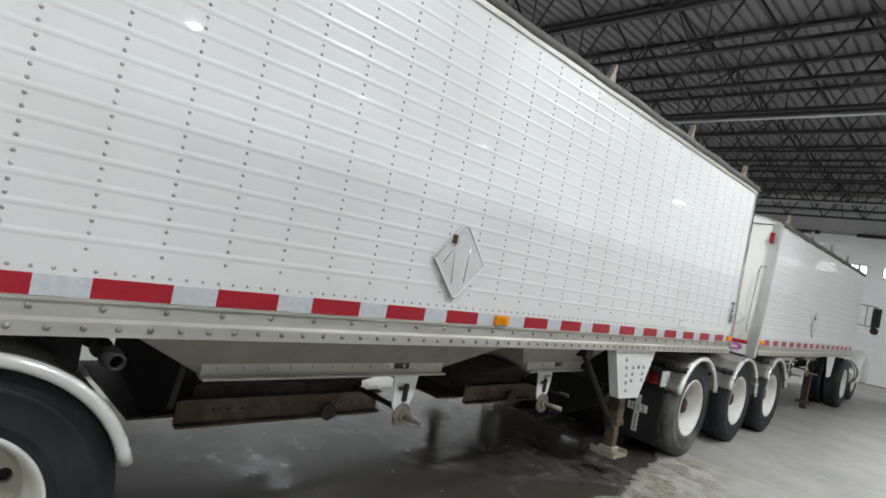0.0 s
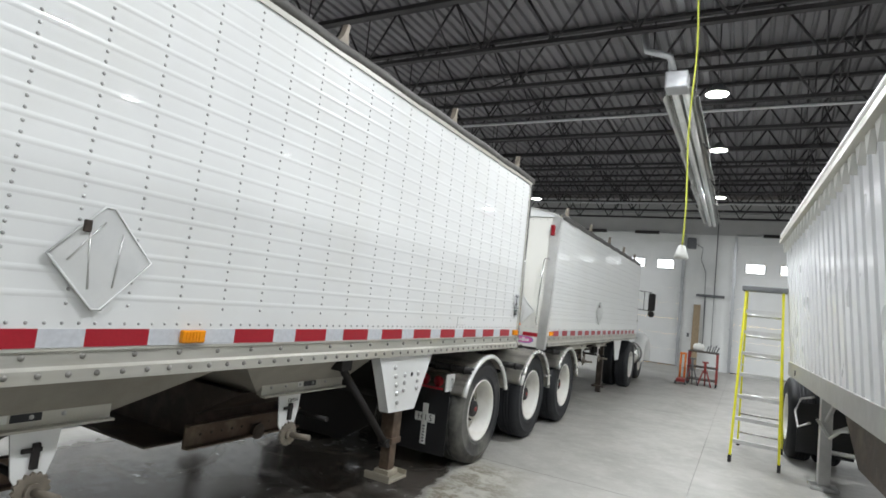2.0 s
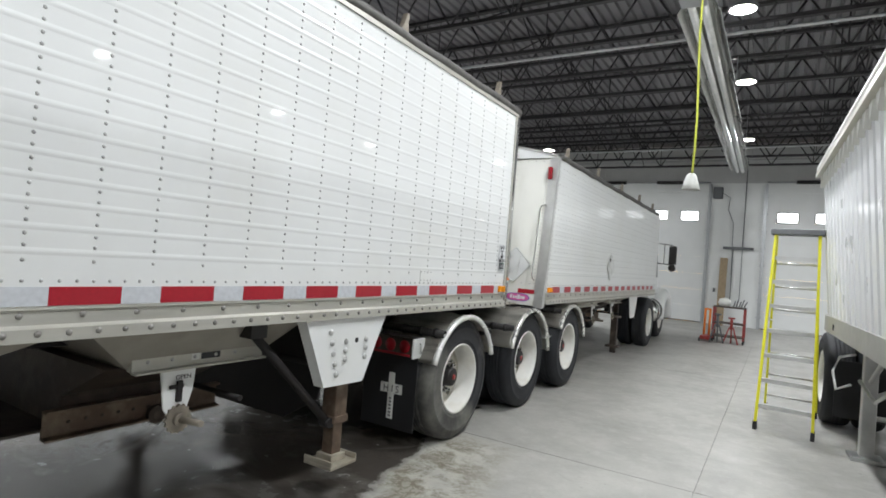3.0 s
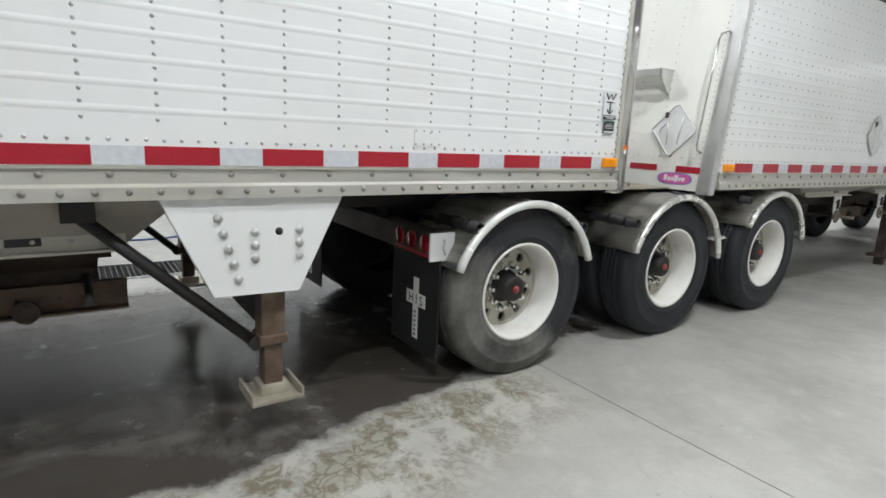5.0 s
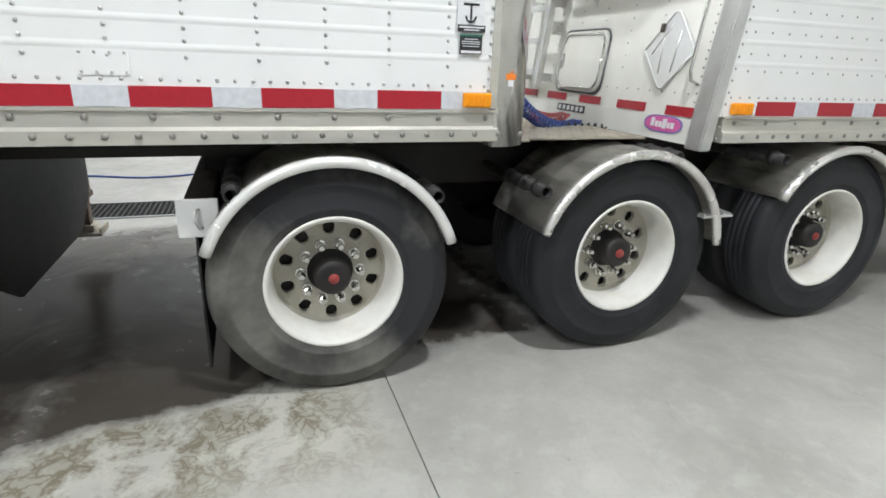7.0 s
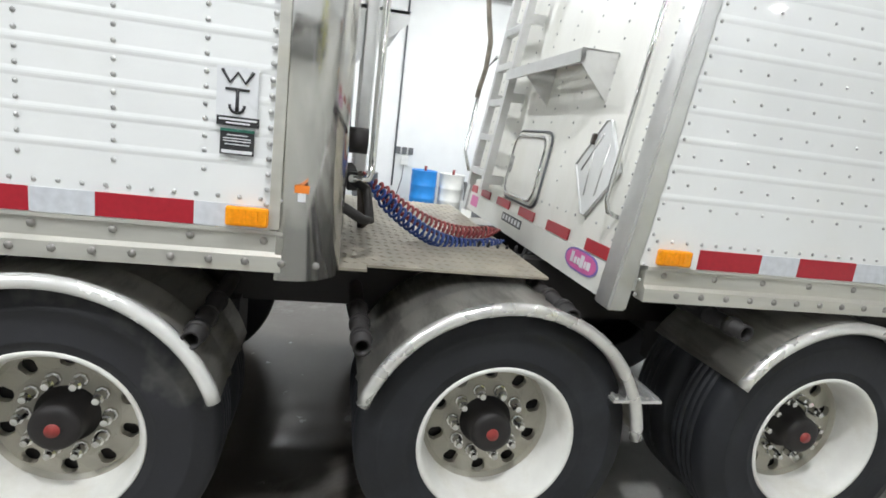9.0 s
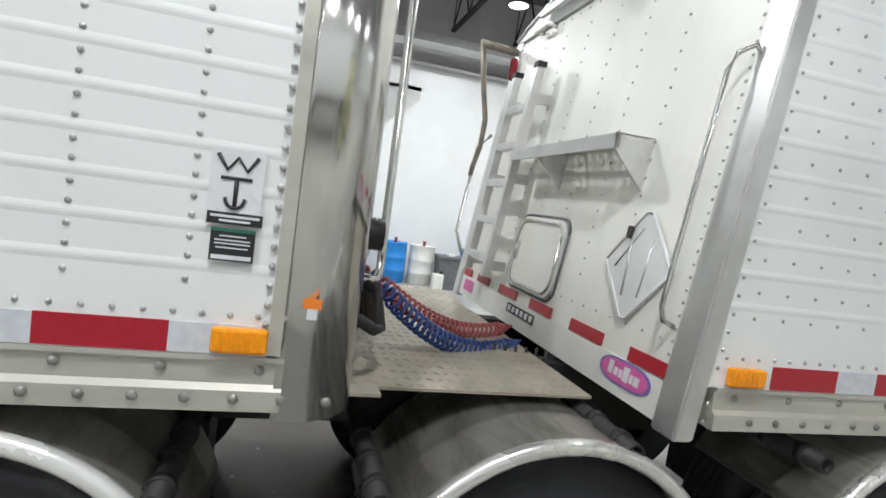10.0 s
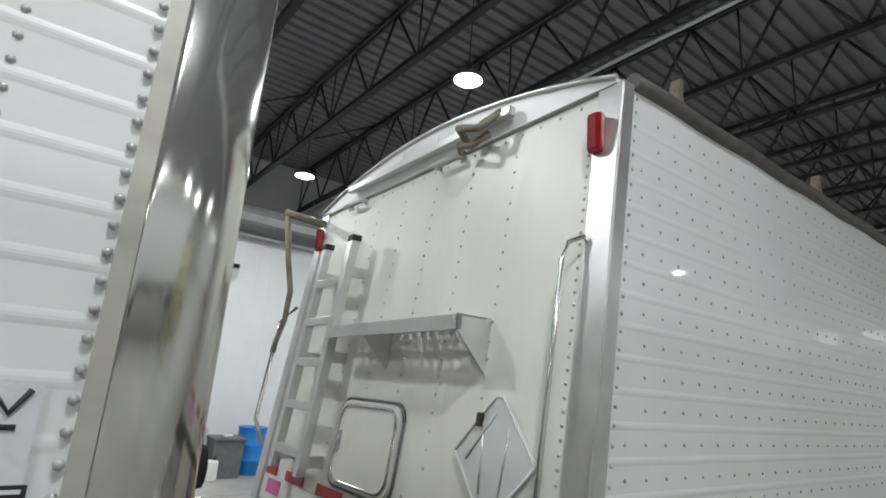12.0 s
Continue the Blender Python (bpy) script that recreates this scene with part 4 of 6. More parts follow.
        part("foot_pad", bm, TREAD, leg, "worn steel foot pad")
    bm = B()
    for x in (-0.15, -2.45):
        rod(bm, (x, -2.52, 1.08), (x, -1.84, 0.43), 0.027, 12)
        rod(bm, (x - 0.04, -1.84, 0.43), (x + 0.04, -1.84, 0.43), 0.035, 12)
        box(bm, x - 0.05, x + 0.05, -2.58, -2.46, 1.06, 1.155, 0.006)
    rod(bm, (-0.22, -1.76, 0.78), (-2.38, -1.76, 0.78), 0.025, 8)
    part("brace", bm, BLACK, ob, "dark diagonal brace tube")
    bm = B()
    prism(bm, [(-0.3, 1.15), (-2.3, 1.15), (-2.2, 0.5), (-1.9, 0.3), (-0.75, 0.3), (-0.42, 0.5)], -1.66, -1.64, "y")
    part("gear_plate", bm, BLACK, ob)
    hopper(ob, -6.1, -3.5, -5.69, -4.1, 0.93, (-5.5, -4.36))
    hopper(ob, -3.45, -2.1, -3.15, -2.35, 0.93, (-3.23, -2.45))
    crank(ob, -4.42, 0.92, False)
    crank(ob, -2.91, 0.915, True)
    bm = B()
    prism(bm, [(-0.3, 1.1), (-1.4, 1.1), (-1.4, 0.72), (-0.75, 0.6), (-0.42, 0.72)], -5.75, -5.72, "y")
    part("end_gate", bm, BLACK, ob)
    bm = B()
    for x in (-0.75, -1.85):
        box(bm, x - 0.06, x + 0.06, -9.3, 0.3, 1.0, 1.17)
    box(bm, -2.2, -0.4, -6.35, -6.15, 0.72, 1.16)
    part("subframe", bm, BLACK, ob)
    # rear axle group
    for y in (-6.57, -8.05):
        for s, x in ((1, -0.02), (-1, -2.58)):
            wheel("wheel", (x, y, TR - 0.055), s, parent=ob)
        bm = B()
        rod(bm, (-0.3, y, TR), (-2.3, y, TR), 0.065, 12)
        part("axle", bm, BLACK, ob)
        fender(ob, y, 16, 164, r=0.585, white=True)
    stub(ob, -6.12, 1.06)
    return ob


trailer_rear()


# ---- lead trailer ----
BZ1 = 2.985
HUBS = (-0.185, 1.405, 2.905)
SL = 0.125
YB = 1.785


def face(z, off=0.0):
    return YB + SL * (z - 1.1) - off


FACE_TILT = math.degrees(math.atan(SL))


def on_face(x, z, off=0.0):
    """A pose on the sloping rear wall: local +x out of it, +y towards the other side, +z up it."""
    return Matrix.Translation((x, face(z, off), z)) @ pose(0, 0, 0, 0, 0, -90) @ pose(0, 0, 0, 0, -FACE_TILT, 0)


def trailer_lead():
    ob = thing("grain_trailer", "white aluminium lead grain trailer with sloping tail and tridem axles", "trailer", "grain trailers", at=(-0.05, 0, 0.055))
    y1 = 9.15
    bm = B()
    prism(bm, [(face(1.15) + 0.03, 1.15), (y1, 1.15), (y1 - 0.2, BZ1), (face(BZ1) + 0.03, BZ1)], -2.55, -0.05, "x")
    part("body", bm, WHITE, ob)
    zs = side_panel(ob, face(1.265) + 0.05, y1, 1.265, BZ1, slope=SL, rib0=1.535, step=0.108)
    cols = [2.0 + 0.1165 * k for k in range(62)]
    side_rivets(ob, cols, zs, BZ1, lambda y, z: y > face(z) + 0.13, (0.05,), 0.0075)
    bottom_rail(ob, 1.9, y1, 1.125, 1.265)
    y = 2.11
    k = 0
    while y < y1 - 0.3:
        for a, b, mt, nm in ((y, y + 0.279, RED_TAPE, "red_tape"), (y + 0.279, y + P, WHITE_TAPE, "silver_tape")):
            bm = B()
            box(bm, 0.0, 0.004, a, b, 1.268, 1.345)
            part(nm, bm, mt, ob)
        y += P
    marker(ob, 1.925, 1.275, 0.14)
    placard(ob, pose(0.01, 4.86, 1.67))
    # sloping tail wall
    def slab_on(name, x0, x1, z0, z1, t, material, label="", bev=0.0, z_shift=0.0):
        bm = B()
        prism(bm, [(face(z0), z0), (face(z0) - t, z0), (face(z1) - t, z1), (face(z1), z1)], x0, x1, "x")
        return part(name, bm, material, ob, label)
    bm = B()
    prism(bm, [(face(1.1) + 0.04, 1.1), (face(1.1), 1.1), (face(BZ1), BZ1), (face(BZ1) + 0.04, BZ1)], -2.52, -0.08, "x")
    part("tail_wall", bm, PANEL, ob, "white riveted tail wall")
    for x0, x1 in ((-0.115, 0.0), (-2.6, -2.485)):
        bm = B()
        prism(bm, [(face(1.08) - 0.02, 1.08), (face(1.08) + 0.06, 1.08), (face(BZ1) + 0.06, BZ1 + 0.02), (face(BZ1) - 0.012, BZ1 + 0.02)], x0, x1 + (0.008 if x1 == 0.0 else 0), "x")
        bmesh.ops.bevel(bm, geom=bm.edges[:], offset=0.008, segments=2, affect="EDGES")
        part("corner_post", bm, ALU, ob, "bare aluminium corner post")
    pts = []
    n = Vector((0, -1, SL)).normalized()
    for x in (-0.14, -0.55, -0.85, -1.15, -1.45, -1.75, -2.05, -2.35):
        for z in np.arange(1.5 if x < -0.2 else 1.15, BZ1 - 0.1, 0.075 if x < -0.2 else 0.045):
            pts.append((x, face(z) - 0.001, z))
    for x in np.arange(-2.4, -0.15, 0.11):
        for z in (1.13, 1.37, BZ1 - 0.03):
            pts.append((x, face(z) - 0.001, z))
    part("tail_rivets", rivets(pts, tuple(n), 0.0075), RIVET, ob)
    pts = [(0.001, face(z) + 0.078, z) for z in np.arange(1.15, BZ1, 0.06)]
    part("corner_rivets", rivets(pts, (1, 0, 0), 0.008), RIVET, ob)
    slab_on("tail_sill", -2.48, -0.115, 1.1, 1.24, 0.006, PANEL)
    # tape on the sill
    for x0, x1, h in ((-0.34, -0.12, 0.052), (-0.81, -0.53, 0.052), (-1.27, -1.01, 0.052), (-1.74, -1.46, 0.052), (-2.16, -1.92, 0.052), (-2.46, -2.3, 0.052)):
        bm = B()
        zl = 1.246
        prism(bm, [(face(zl) - 0.004, zl), (face(zl) - 0.01, zl), (face(zl + h) - 0.01, zl + h), (face(zl + h) - 0.004, zl + h)], x0, x1, "x")
        part("red_tape", bm, RED_TAPE, ob)
    # oval badge and dark name plate as plain shapes
    m = on_face(-0.335, 1.19, 0.008)
    bm = B()
    o = [(0.165 * (1 if math.cos(a) > 0 else -1) * abs(math.cos(a)) ** 0.6, 0.05 * math.sin(a)) for a in np.linspace(0, 2 * math.pi, 28, endpoint=False)]
    prism(bm, o, 0, 0.002, "x")
    badge = part("badge", bm, PURPLE, ob, "magenta and violet oval badge")
    badge.matrix_basis = m
    bm = B()
    prism(bm, [(u * 0.92, v * 0.84) for u, v in o], 0.002, 0.003, "x")
    part("badge_field", bm, PINK, badge)
    bm = B()
    for u0, u1, v0, v1 in ((-0.1, -0.07, -0.02, 0.03), (-0.06, -0.035, -0.02, 0.012), (-0.028, -0.005, -0.02, 0.012), (0.0, 0.035, -0.025, 0.03), (0.042, 0.062, -0.02, 0.012), (0.068, 0.1, -0.02, 0.014)):
        box(bm, 0.003, 0.004, u0, u1, v0, v1)
    part("badge_bars", bm, PALE_DECAL, badge)
    bars(ob, on_face(-2.3, 1.185, 0.008), [(-0.1, 0.1, -0.04, 0.04)], PINK, "badge")
    plate = bars(ob, on_face(-1.36, 1.195, 0.008), [(-0.19, 0.19, -0.026, 0.026)], INK, "name_plate")
    for k in range(6):
        bars(plate, pose(0.0018, -0.15 + 0.06 * k, 0), [(-0.018, 0.018, -0.016, 0.016)], PALE_DECAL, "letter_bar")
    placard(ob, on_face(-0.43, 1.597, 0.004))
    # inspection hatch
    hx, hz, hw, hh, rr = -1.345, 1.528, 0.29, 0.205, 0.08
    def rounded(w, h, r):
        pts = []
        for cx, cz, a0 in ((w - r, h - r, 0), (-w + r, h - r, 90), (-w + r, -h + r, 180), (w - r, -h + r, 270)):
            pts += [(cx + r * math.cos(radians(a0 + a)), cz + r * math.sin(radians(a0 + a))) for a in (0, 22, 45, 68, 90)]
        return pts
    bm = B()
    prism(bm, rounded(hw, hh, rr), 0, 0.02, "x")
    hatch = part("hatch", bm, PANEL, ob, "cream inspection hatch with rounded corners")
    hatch.matrix_basis = on_face(hx, hz, 0.0)
    bm = B()
    o = rounded(hw + 0.012, hh + 0.012, rr)
    tube(bm, [(0.006, u, v) for u, v in o + o[:1]], 0.007, 8)
    part("hatch_seal", bm, GREY_PLASTIC, hatch, "dark grey rubber seal")
    bm = B()
    o = rounded(hw - 0.02, hh - 0.02, rr)
    tube(bm, [(0.024, u, v) for u, v in o + o[:1]], 0.008, 6)
    part("hatch_frame", bm, STEEL, hatch)
    bm = B()
    prism(bm, [(hw * s - 0.0, v) for s, v in ((-0.9, 0.05), (-0.78, 0.05), (-0.78, -0.04), (-0.84, -0.06), (-0.9, -0.04))], 0.02, 0.032, "x")
    rod(bm, (0.03, -0.235, 0.03), (0.03, -0.235, -0.03), 0.008, 6)
    part("hatch_latch", bm, RIVET, hatch)
    # perforated shelf with brackets
    bm = B()
    x0, x1, zt, d = -1.71, -0.555, 2.11, 0.18
    yf = face(zt)
    box(bm, x0, x1, yf - d, yf - d + 0.02, zt - 0.06, zt)
    box(bm, x0, x1, yf - 0.03, yf, zt - 0.004, zt)
    nx = 16
    for k in range(nx + 1):
        x = x0 + (x1 - x0) * k / nx
        box(bm, max(x - 0.018, x0), min(x + 0.018, x1), yf - d + 0.02, yf - 0.03, zt - 0.004, zt)
    for k in range(1, 3):
        y = yf - d + 0.02 + (d - 0.05) * k / 3
        box(bm, x0, x1, y - 0.01, y + 0.01, zt - 0.0045, zt + 0.0005)
    shelf = part("step_shelf", bm, ALU, ob, "perforated aluminium step shelf")
    for x in (x1 - 0.006, -1.3):
        bm = B()
        prism(bm, [(yf - d, zt + 0.004), (yf, zt + 0.004), (face(zt - 0.22), zt - 0.22), (yf - d, zt - 0.06)], x, x + 0.006, "x")
        part("shelf_bracket", bm, ALU, shelf)
    # ladder
    lad = new("tail_ladder")
    lad.parent = ob
    for x in (-1.76, -2.12):
        bm = B()
        prism(bm, [(face(1.33) - 0.09, 1.33), (face(1.33) - 0.14, 1.33), (face(2.64) - 0.14, 2.64), (face(2.64) - 0.09, 2.64)], x - 0.025, x + 0.025, "x")
        part("rail", bm, ALU, lad)
        bm = B()
        prism(bm, [(face(2.64) - 0.085, 2.635), (face(2.64) - 0.145, 2.635), (face(2.68) - 0.145, 2.67), (face(2.68) - 0.085, 2.67)], x - 0.03, x + 0.03, "x")
        part("end_cap", bm, FLAP, lad)
        for z in (1.4, 1.95, 2.45):
            bm = B()
            box(bm, x - 0.02, x + 0.02, face(z) - 0.1, face(z), z - 0.03, z + 0.03)
            part("standoff", bm, ALU, lad)
    for k in range(5):
        z = 1.45 + 0.24 * k
        bm = B()
        box(bm, -2.1, -1.78, face(z) - 0.14, face(z) - 0.09, z - 0.035, z + 0.012, 0.004)
        part("rung", bm, ALU, lad)
    # grab handle
    bm = B()
    hxx = -0.15
    tube(bm, [(hxx, face(1.42), 1.42), (hxx, face(1.42, 0.05), 1.44), (hxx, face(1.5, 0.075), 1.49), (hxx, face(2.3, 0.075), 2.3), (hxx + 0.01, face(2.36, 0.06), 2.36), (hxx + 0.05, face(2.38, 0.03), 2.38), (hxx + 0.06, face(2.36), 2.34)], 0.0095, 10)
    part("grab_handle", bm, STEEL, ob, "slim bright grab handle")
    for x in (-0.085, -2.5):
        bm = B()
        z = 2.79
        box(bm, x - 0.03, x + 0.03, face(z) - 0.06, face(z) - 0.01, z - 0.08, z + 0.08, 0.015)
        part("tail_lamp", bm, RED_LENS, ob, "red upper tail lamp")
    # arched tarp end cap, latch bar and loops
    def arch(k, n=16):
        u = k / n
        return (-0.02 - 2.56 * u, BZ1 + 0.03 + 0.2 * math.sin(math.pi * u) ** 0.85)
    bm = B()
    prism(bm, [arch(k) for k in range(17)] + [(-2.58, BZ1 + 0.01), (-0.02, BZ1 + 0.01)], face(BZ1) - 0.02, face(BZ1) + 0.02, "y")
    cap = part("end_cap", bm, WHITE, ob, "white arched tarp end cap")
    bm = B()
    prism(bm, [arch(k) for k in range(17)] + [(-2.58, BZ1 + 0.01), (-0.02, BZ1 + 0.01)], face(BZ1) + 0.02, y1, "y")
    part("tarp", bm, OFFWHITE, ob, "white arched roll tarp")
    bm = B()
    tube(bm, [(x, face(BZ1) - 0.025, z) for x, z in [arch(k) for k in range(17)]], 0.012, 6)
    part("cap_edge", bm, ALU, cap)
    bars(cap, Matrix.Translation((-1.35, face(BZ1) - 0.022, BZ1 + 0.16)) @ pose(0, 0, 0, 0, 0, -90), [(-0.18, 0.18, -0.03, 0.03)], ALU, "name_plate")
    bm = B()
    box(bm, -2.1, -0.55, face(BZ1) - 0.075, face(BZ1) - 0.035, BZ1 + 0.06, BZ1 + 0.105, 0.006)
    part("tarp_bar", bm, ALU, ob, "flat aluminium tarp bar")
    bm = B()
    y = face(BZ1) - 0.06
    tube(bm, [(-0.62, y, BZ1 + 0.1), (-0.7, y - 0.07, BZ1 + 0.02), (-0.78, y - 0.09, BZ1 + 0.04), (-0.86, y - 0.06, BZ1 + 0.08), (-0.86, y, BZ1 + 0.02)], 0.02, 8)
    tube(bm, [(-0.7, y, BZ1 + 0.02), (-0.76, y - 0.06, BZ1 - 0.05), (-0.84, y - 0.06, BZ1 - 0.02), (-0.9, y, BZ1 - 0.02)], 0.018, 8)
    part("tarp_latch", bm, HOOK, ob, "bent steel tarp latch")
    for x in (-0.95, -1.95):
        bm = B()
        tube(bm, [(x, face(2.97), 2.97), (x, face(2.97, 0.06), 2.965), (x - 0.2, face(2.97, 0.06), 2.965), (x - 0.2, face(2.97), 2.97)], 0.014, 8)
        part("loop_handle", bm, PANEL, ob)
    bm = B()
    tube(bm, [(0.0, face(BZ1) + 0.05 + (y1 - 0.3 - face(BZ1)) * k / 30, BZ1 + 0.03 + 0.006 * math.sin(k * 1.9)) for k in range(31)], 0.036, 10)
    part("tarp_roll", bm, TARP_PIPE, ob, "dark rolled tarp edge along the top rail")
    for y in (2.45, 3.95, 5.5, 7.0, 8.4):
        tarp_hook(ob, y, BZ1 + 0.04)
    # tarp crank arm on the far corner
    bm = B()
    rod(bm, (-2.52, face(2.9) - 0.02, 2.92), (-2.56, face(2.9) - 0.3, 2.95), 0.03, 8)
    tube(bm, [(-2.56, face(2.9) - 0.29, 2.97), (-2.54, face(2.6) - 0.2, 2.6), (-2.52, face(2.4) - 0.14, 2.4), (-2.54, face(2.2) - 0.12, 2.2), (-2.6, face(2.05) - 0.12, 2.05), (-2.6, face(1.98) - 0.12, 1.98)], 0.02, 8)
    part("tarp_crank", bm, HOOK, ob, "jointed tarp crank arm")
    bm = B()
    tube(bm, [(-2.55, face(1.4) - 0.05, 1.4), (-2.66, face(1.6) - 0.1, 1.55), (-2.66, face(2.2) - 0.1, 2.2), (-2.55, face(2.3) - 0.05, 2.3)], 0.014, 8)
    part("grab_handle", bm, STEEL, ob)
    # chassis tail with fifth wheel deck
    bm = B()
    for x in (-0.86, -1.74):
        box(bm, x - 0.06, x + 0.06, -0.75, 8.6, 0.78, 1.08)
    for y in (-0.6, 0.55, 2.1, 3.7, 5.2):
        box(bm, -1.74, -0.86, y - 0.05, y + 0.05, 0.82, 1.04)
    part("frame", bm, BLACK, ob, "black steel chassis frame")
    bm = B()
    box(bm, -2.4, -0.19, 0.66, 0.85, 1.115, 1.125)
    box(bm, -2.35, -0.26, 0.85, 1.62, 1.115, 1.125)
    deck = part("deck_plate", bm, TREAD, ob, "worn aluminium tread plate deck")
    bm = B()
    verts, faces = [], []
    for i in range(26):
        for j in range(30):
            cx, cy = -2.36 + 2.08 * j / 29, 0.69 + 0.98 * i / 25
            if cy > 1.6:
                continue
            a = radians(45 if (i + j) % 2 else -45)
            c, s = math.cos(a), math.sin(a)
            b = len(verts)
            for u, v, w in ((-0.022, 0, 0), (0, -0.006, 0), (0.022, 0, 0), (0, 0.006, 0), (0, 0, 0.004)):
                verts.append((cx + u * c - v * s, cy + u * s + v * c, 1.1252 + w))
            for k in range(4):
                faces.append((b + k, b + (k + 1) % 4, b + 4))
    me = bpy.data.meshes.new("tread")
    me.from_pydata(verts, [], faces)
    bm.from_mesh(me)
    part("tread_bumps", bm, TREAD, deck)["kind"] = "stuff"
    bm = B()
    lathe(bm, [(0.0, 1.15), (0.44, 1.15), (0.46, 1.13), (0.46, 1.09)], 32, "z", (-1.3, 0.1, 0))
    part("fifth_wheel", bm, GRIME, ob)
    bm = B()
    box(bm, -2.47, -0.13, -0.8, -0.68, 0.74, 0.9, 0.006)
    bumper = part("rear_bumper", bm, GRIME, ob, "grimy steel light bar")
    for x0 in (-0.126, -2.494):
        bm = B()
        box(bm, x0, x0 + 0.02, -0.83, -0.66, 0.735, 0.905, 0.006)
        part("end_plate", bm, WHITE, bumper, "white end plate")
        bm = B()
        xx = x0 + 0.022
        tube(bm, [(xx, -0.74, 0.86), (xx + 0.02, -0.75, 0.86), (xx + 0.025, -0.76, 0.82), (xx + 0.02, -0.74, 0.78), (xx, -0.73, 0.78)], 0.007, 6)
        part("tie_hook", bm, RIVET, bumper)
    for xs in ((-0.22, -0.37, -0.52), (-2.38, -2.23, -2.08)):
        for x in xs:
            bm = B()
            lathe(bm, [(0.0, -0.815), (0.045, -0.812), (0.055, -0.803), (0.055, -0.795)], 20, "y", (x, 0, 0.825))
            part("tail_lamp", bm, RED_LENS, bumper, "round red tail lamp")
        bm = B()
        box(bm, min(xs) - 0.05, max(xs) + 0.06, -0.804, -0.798, 0.745, 0.763)
        part("red_tape", bm, RED_TAPE, bumper)
    for x0, x1 in ((-0.66, -0.1), (-2.5, -1.94)):
        bm = B()
        box(bm, x0, x1, -0.765, -0.752, 0.1, 0.74, 0.004)
        flap = part("mud_flap", bm, FLAP, ob, "black rubber mud flap with a white cross")
        cx = (x0 + x1) / 2 + 0.03
        bm = B()
        box(bm, cx - 0.032, cx + 0.032, -0.769, -0.766, 0.18, 0.58, 0.002)
        box(bm, cx - 0.115, cx + 0.115, -0.7692, -0.7662, 0.4, 0.485, 0.002)
        part("cross", bm, OFFWHITE, flap, "white cross")
        cu = bpy.data.curves.new("word", "FONT")
        cu.body, cu.size, cu.align_x, cu.extrude = "H I S", 0.085, "CENTER", 0.0005
        w = new("word", cu)
        w.data.materials.append(INK)
        w.parent = flap
        w.matrix_basis = pose(cx, -0.7702, 0.413, 90)
        bars(flap, Matrix.Translation((cx, -0.7702, 0.3)) @ pose(0, 0, 0, 0, 0, -90), [(-0.012, 0.012, -0.1 + 0.03 * k, -0.085 + 0.03 * k) for k in range(6)], GREY_PLASTIC)
    for i, y in enumerate(HUBS):
        for s, x in ((1, 0.02), (-1, -2.52)):
            wheel("wheel", (x, y, TR - 0.055), s, dusty=(i == 0), parent=ob)
        bm = B()
        rod(bm, (-0.25, y, TR), (-2.35, y, TR), 0.065, 12)
        box(bm, -1.0, -0.72, y - 0.3, y + 0.5, 0.5, 0.8)
        rod(bm, (-0.85, y + 0.25, 0.55), (-0.85, y + 0.25, 0.95), 0.13, 14)
        part("axle", bm, BLACK, ob)
    for y in HUBS:
        fender(ob, y, 10, 160, 0.03, -0.6, mirror=-2.5)
    fender(ob, HUBS[0], 18, 160, 0.03, -0.6, white=True)
    fender(ob, HUBS[1], 5, 162, 0.03, -0.6)
    fender(ob, HUBS[2], 10, 150, 0.03, -0.6)
    for y, z in ((-0.6, 0.95), (0.28, 0.905), (0.84, 0.905), (1.605, 1.058), (2.36, 1.03), (3.42, 0.93)):
        stub(ob, y, z, 0.05)
    bm = B()
    box(bm, -0.26, 0.05, 1.84, 2.05, 0.715, 0.727)
    for k in range(5):
        box(bm, -0.25, 0.04, 1.85 + 0.045 * k, 1.862 + 0.045 * k, 0.727, 0.737)
    part("step_plate", bm, ALU, ob)
    # under the body: hoppers, gate plates and landing gear
    hopper(ob, 3.6, 6.4, 4.1, 5.2, 1.0, (4.2, 5.0))
    hopper(ob, 5.6, 8.0, 6.0, 6.9, 1.0, (6.1, 6.8))
    crank(ob, 4.9, 1.0, False)
    crank(ob, 6.2, 1.0, False)
    bm = B()
    prism(bm, [(6.6, 1.15), (7.35, 1.15), (7.15, 0.7), (6.8, 0.7)], -0.03, -0.015, "x")
    part("gear_bracket", bm, WHITE, ob)
    for x in (-0.36, -2.24):
        bm = B()
        box(bm, x - 0.06, x + 0.06, 6.9, 7.02, 0.1, 1.15, 0.008)
        box(bm, x - 0.13, x + 0.13, 6.83, 7.09, 0.06, 0.1, 0.006)
        box(bm, x - 0.05, x + 0.05, 6.91, 7.01, -0.055, 0.08)
        part("landing_leg", bm, GRIME, ob)
    return ob


trailer_lead()


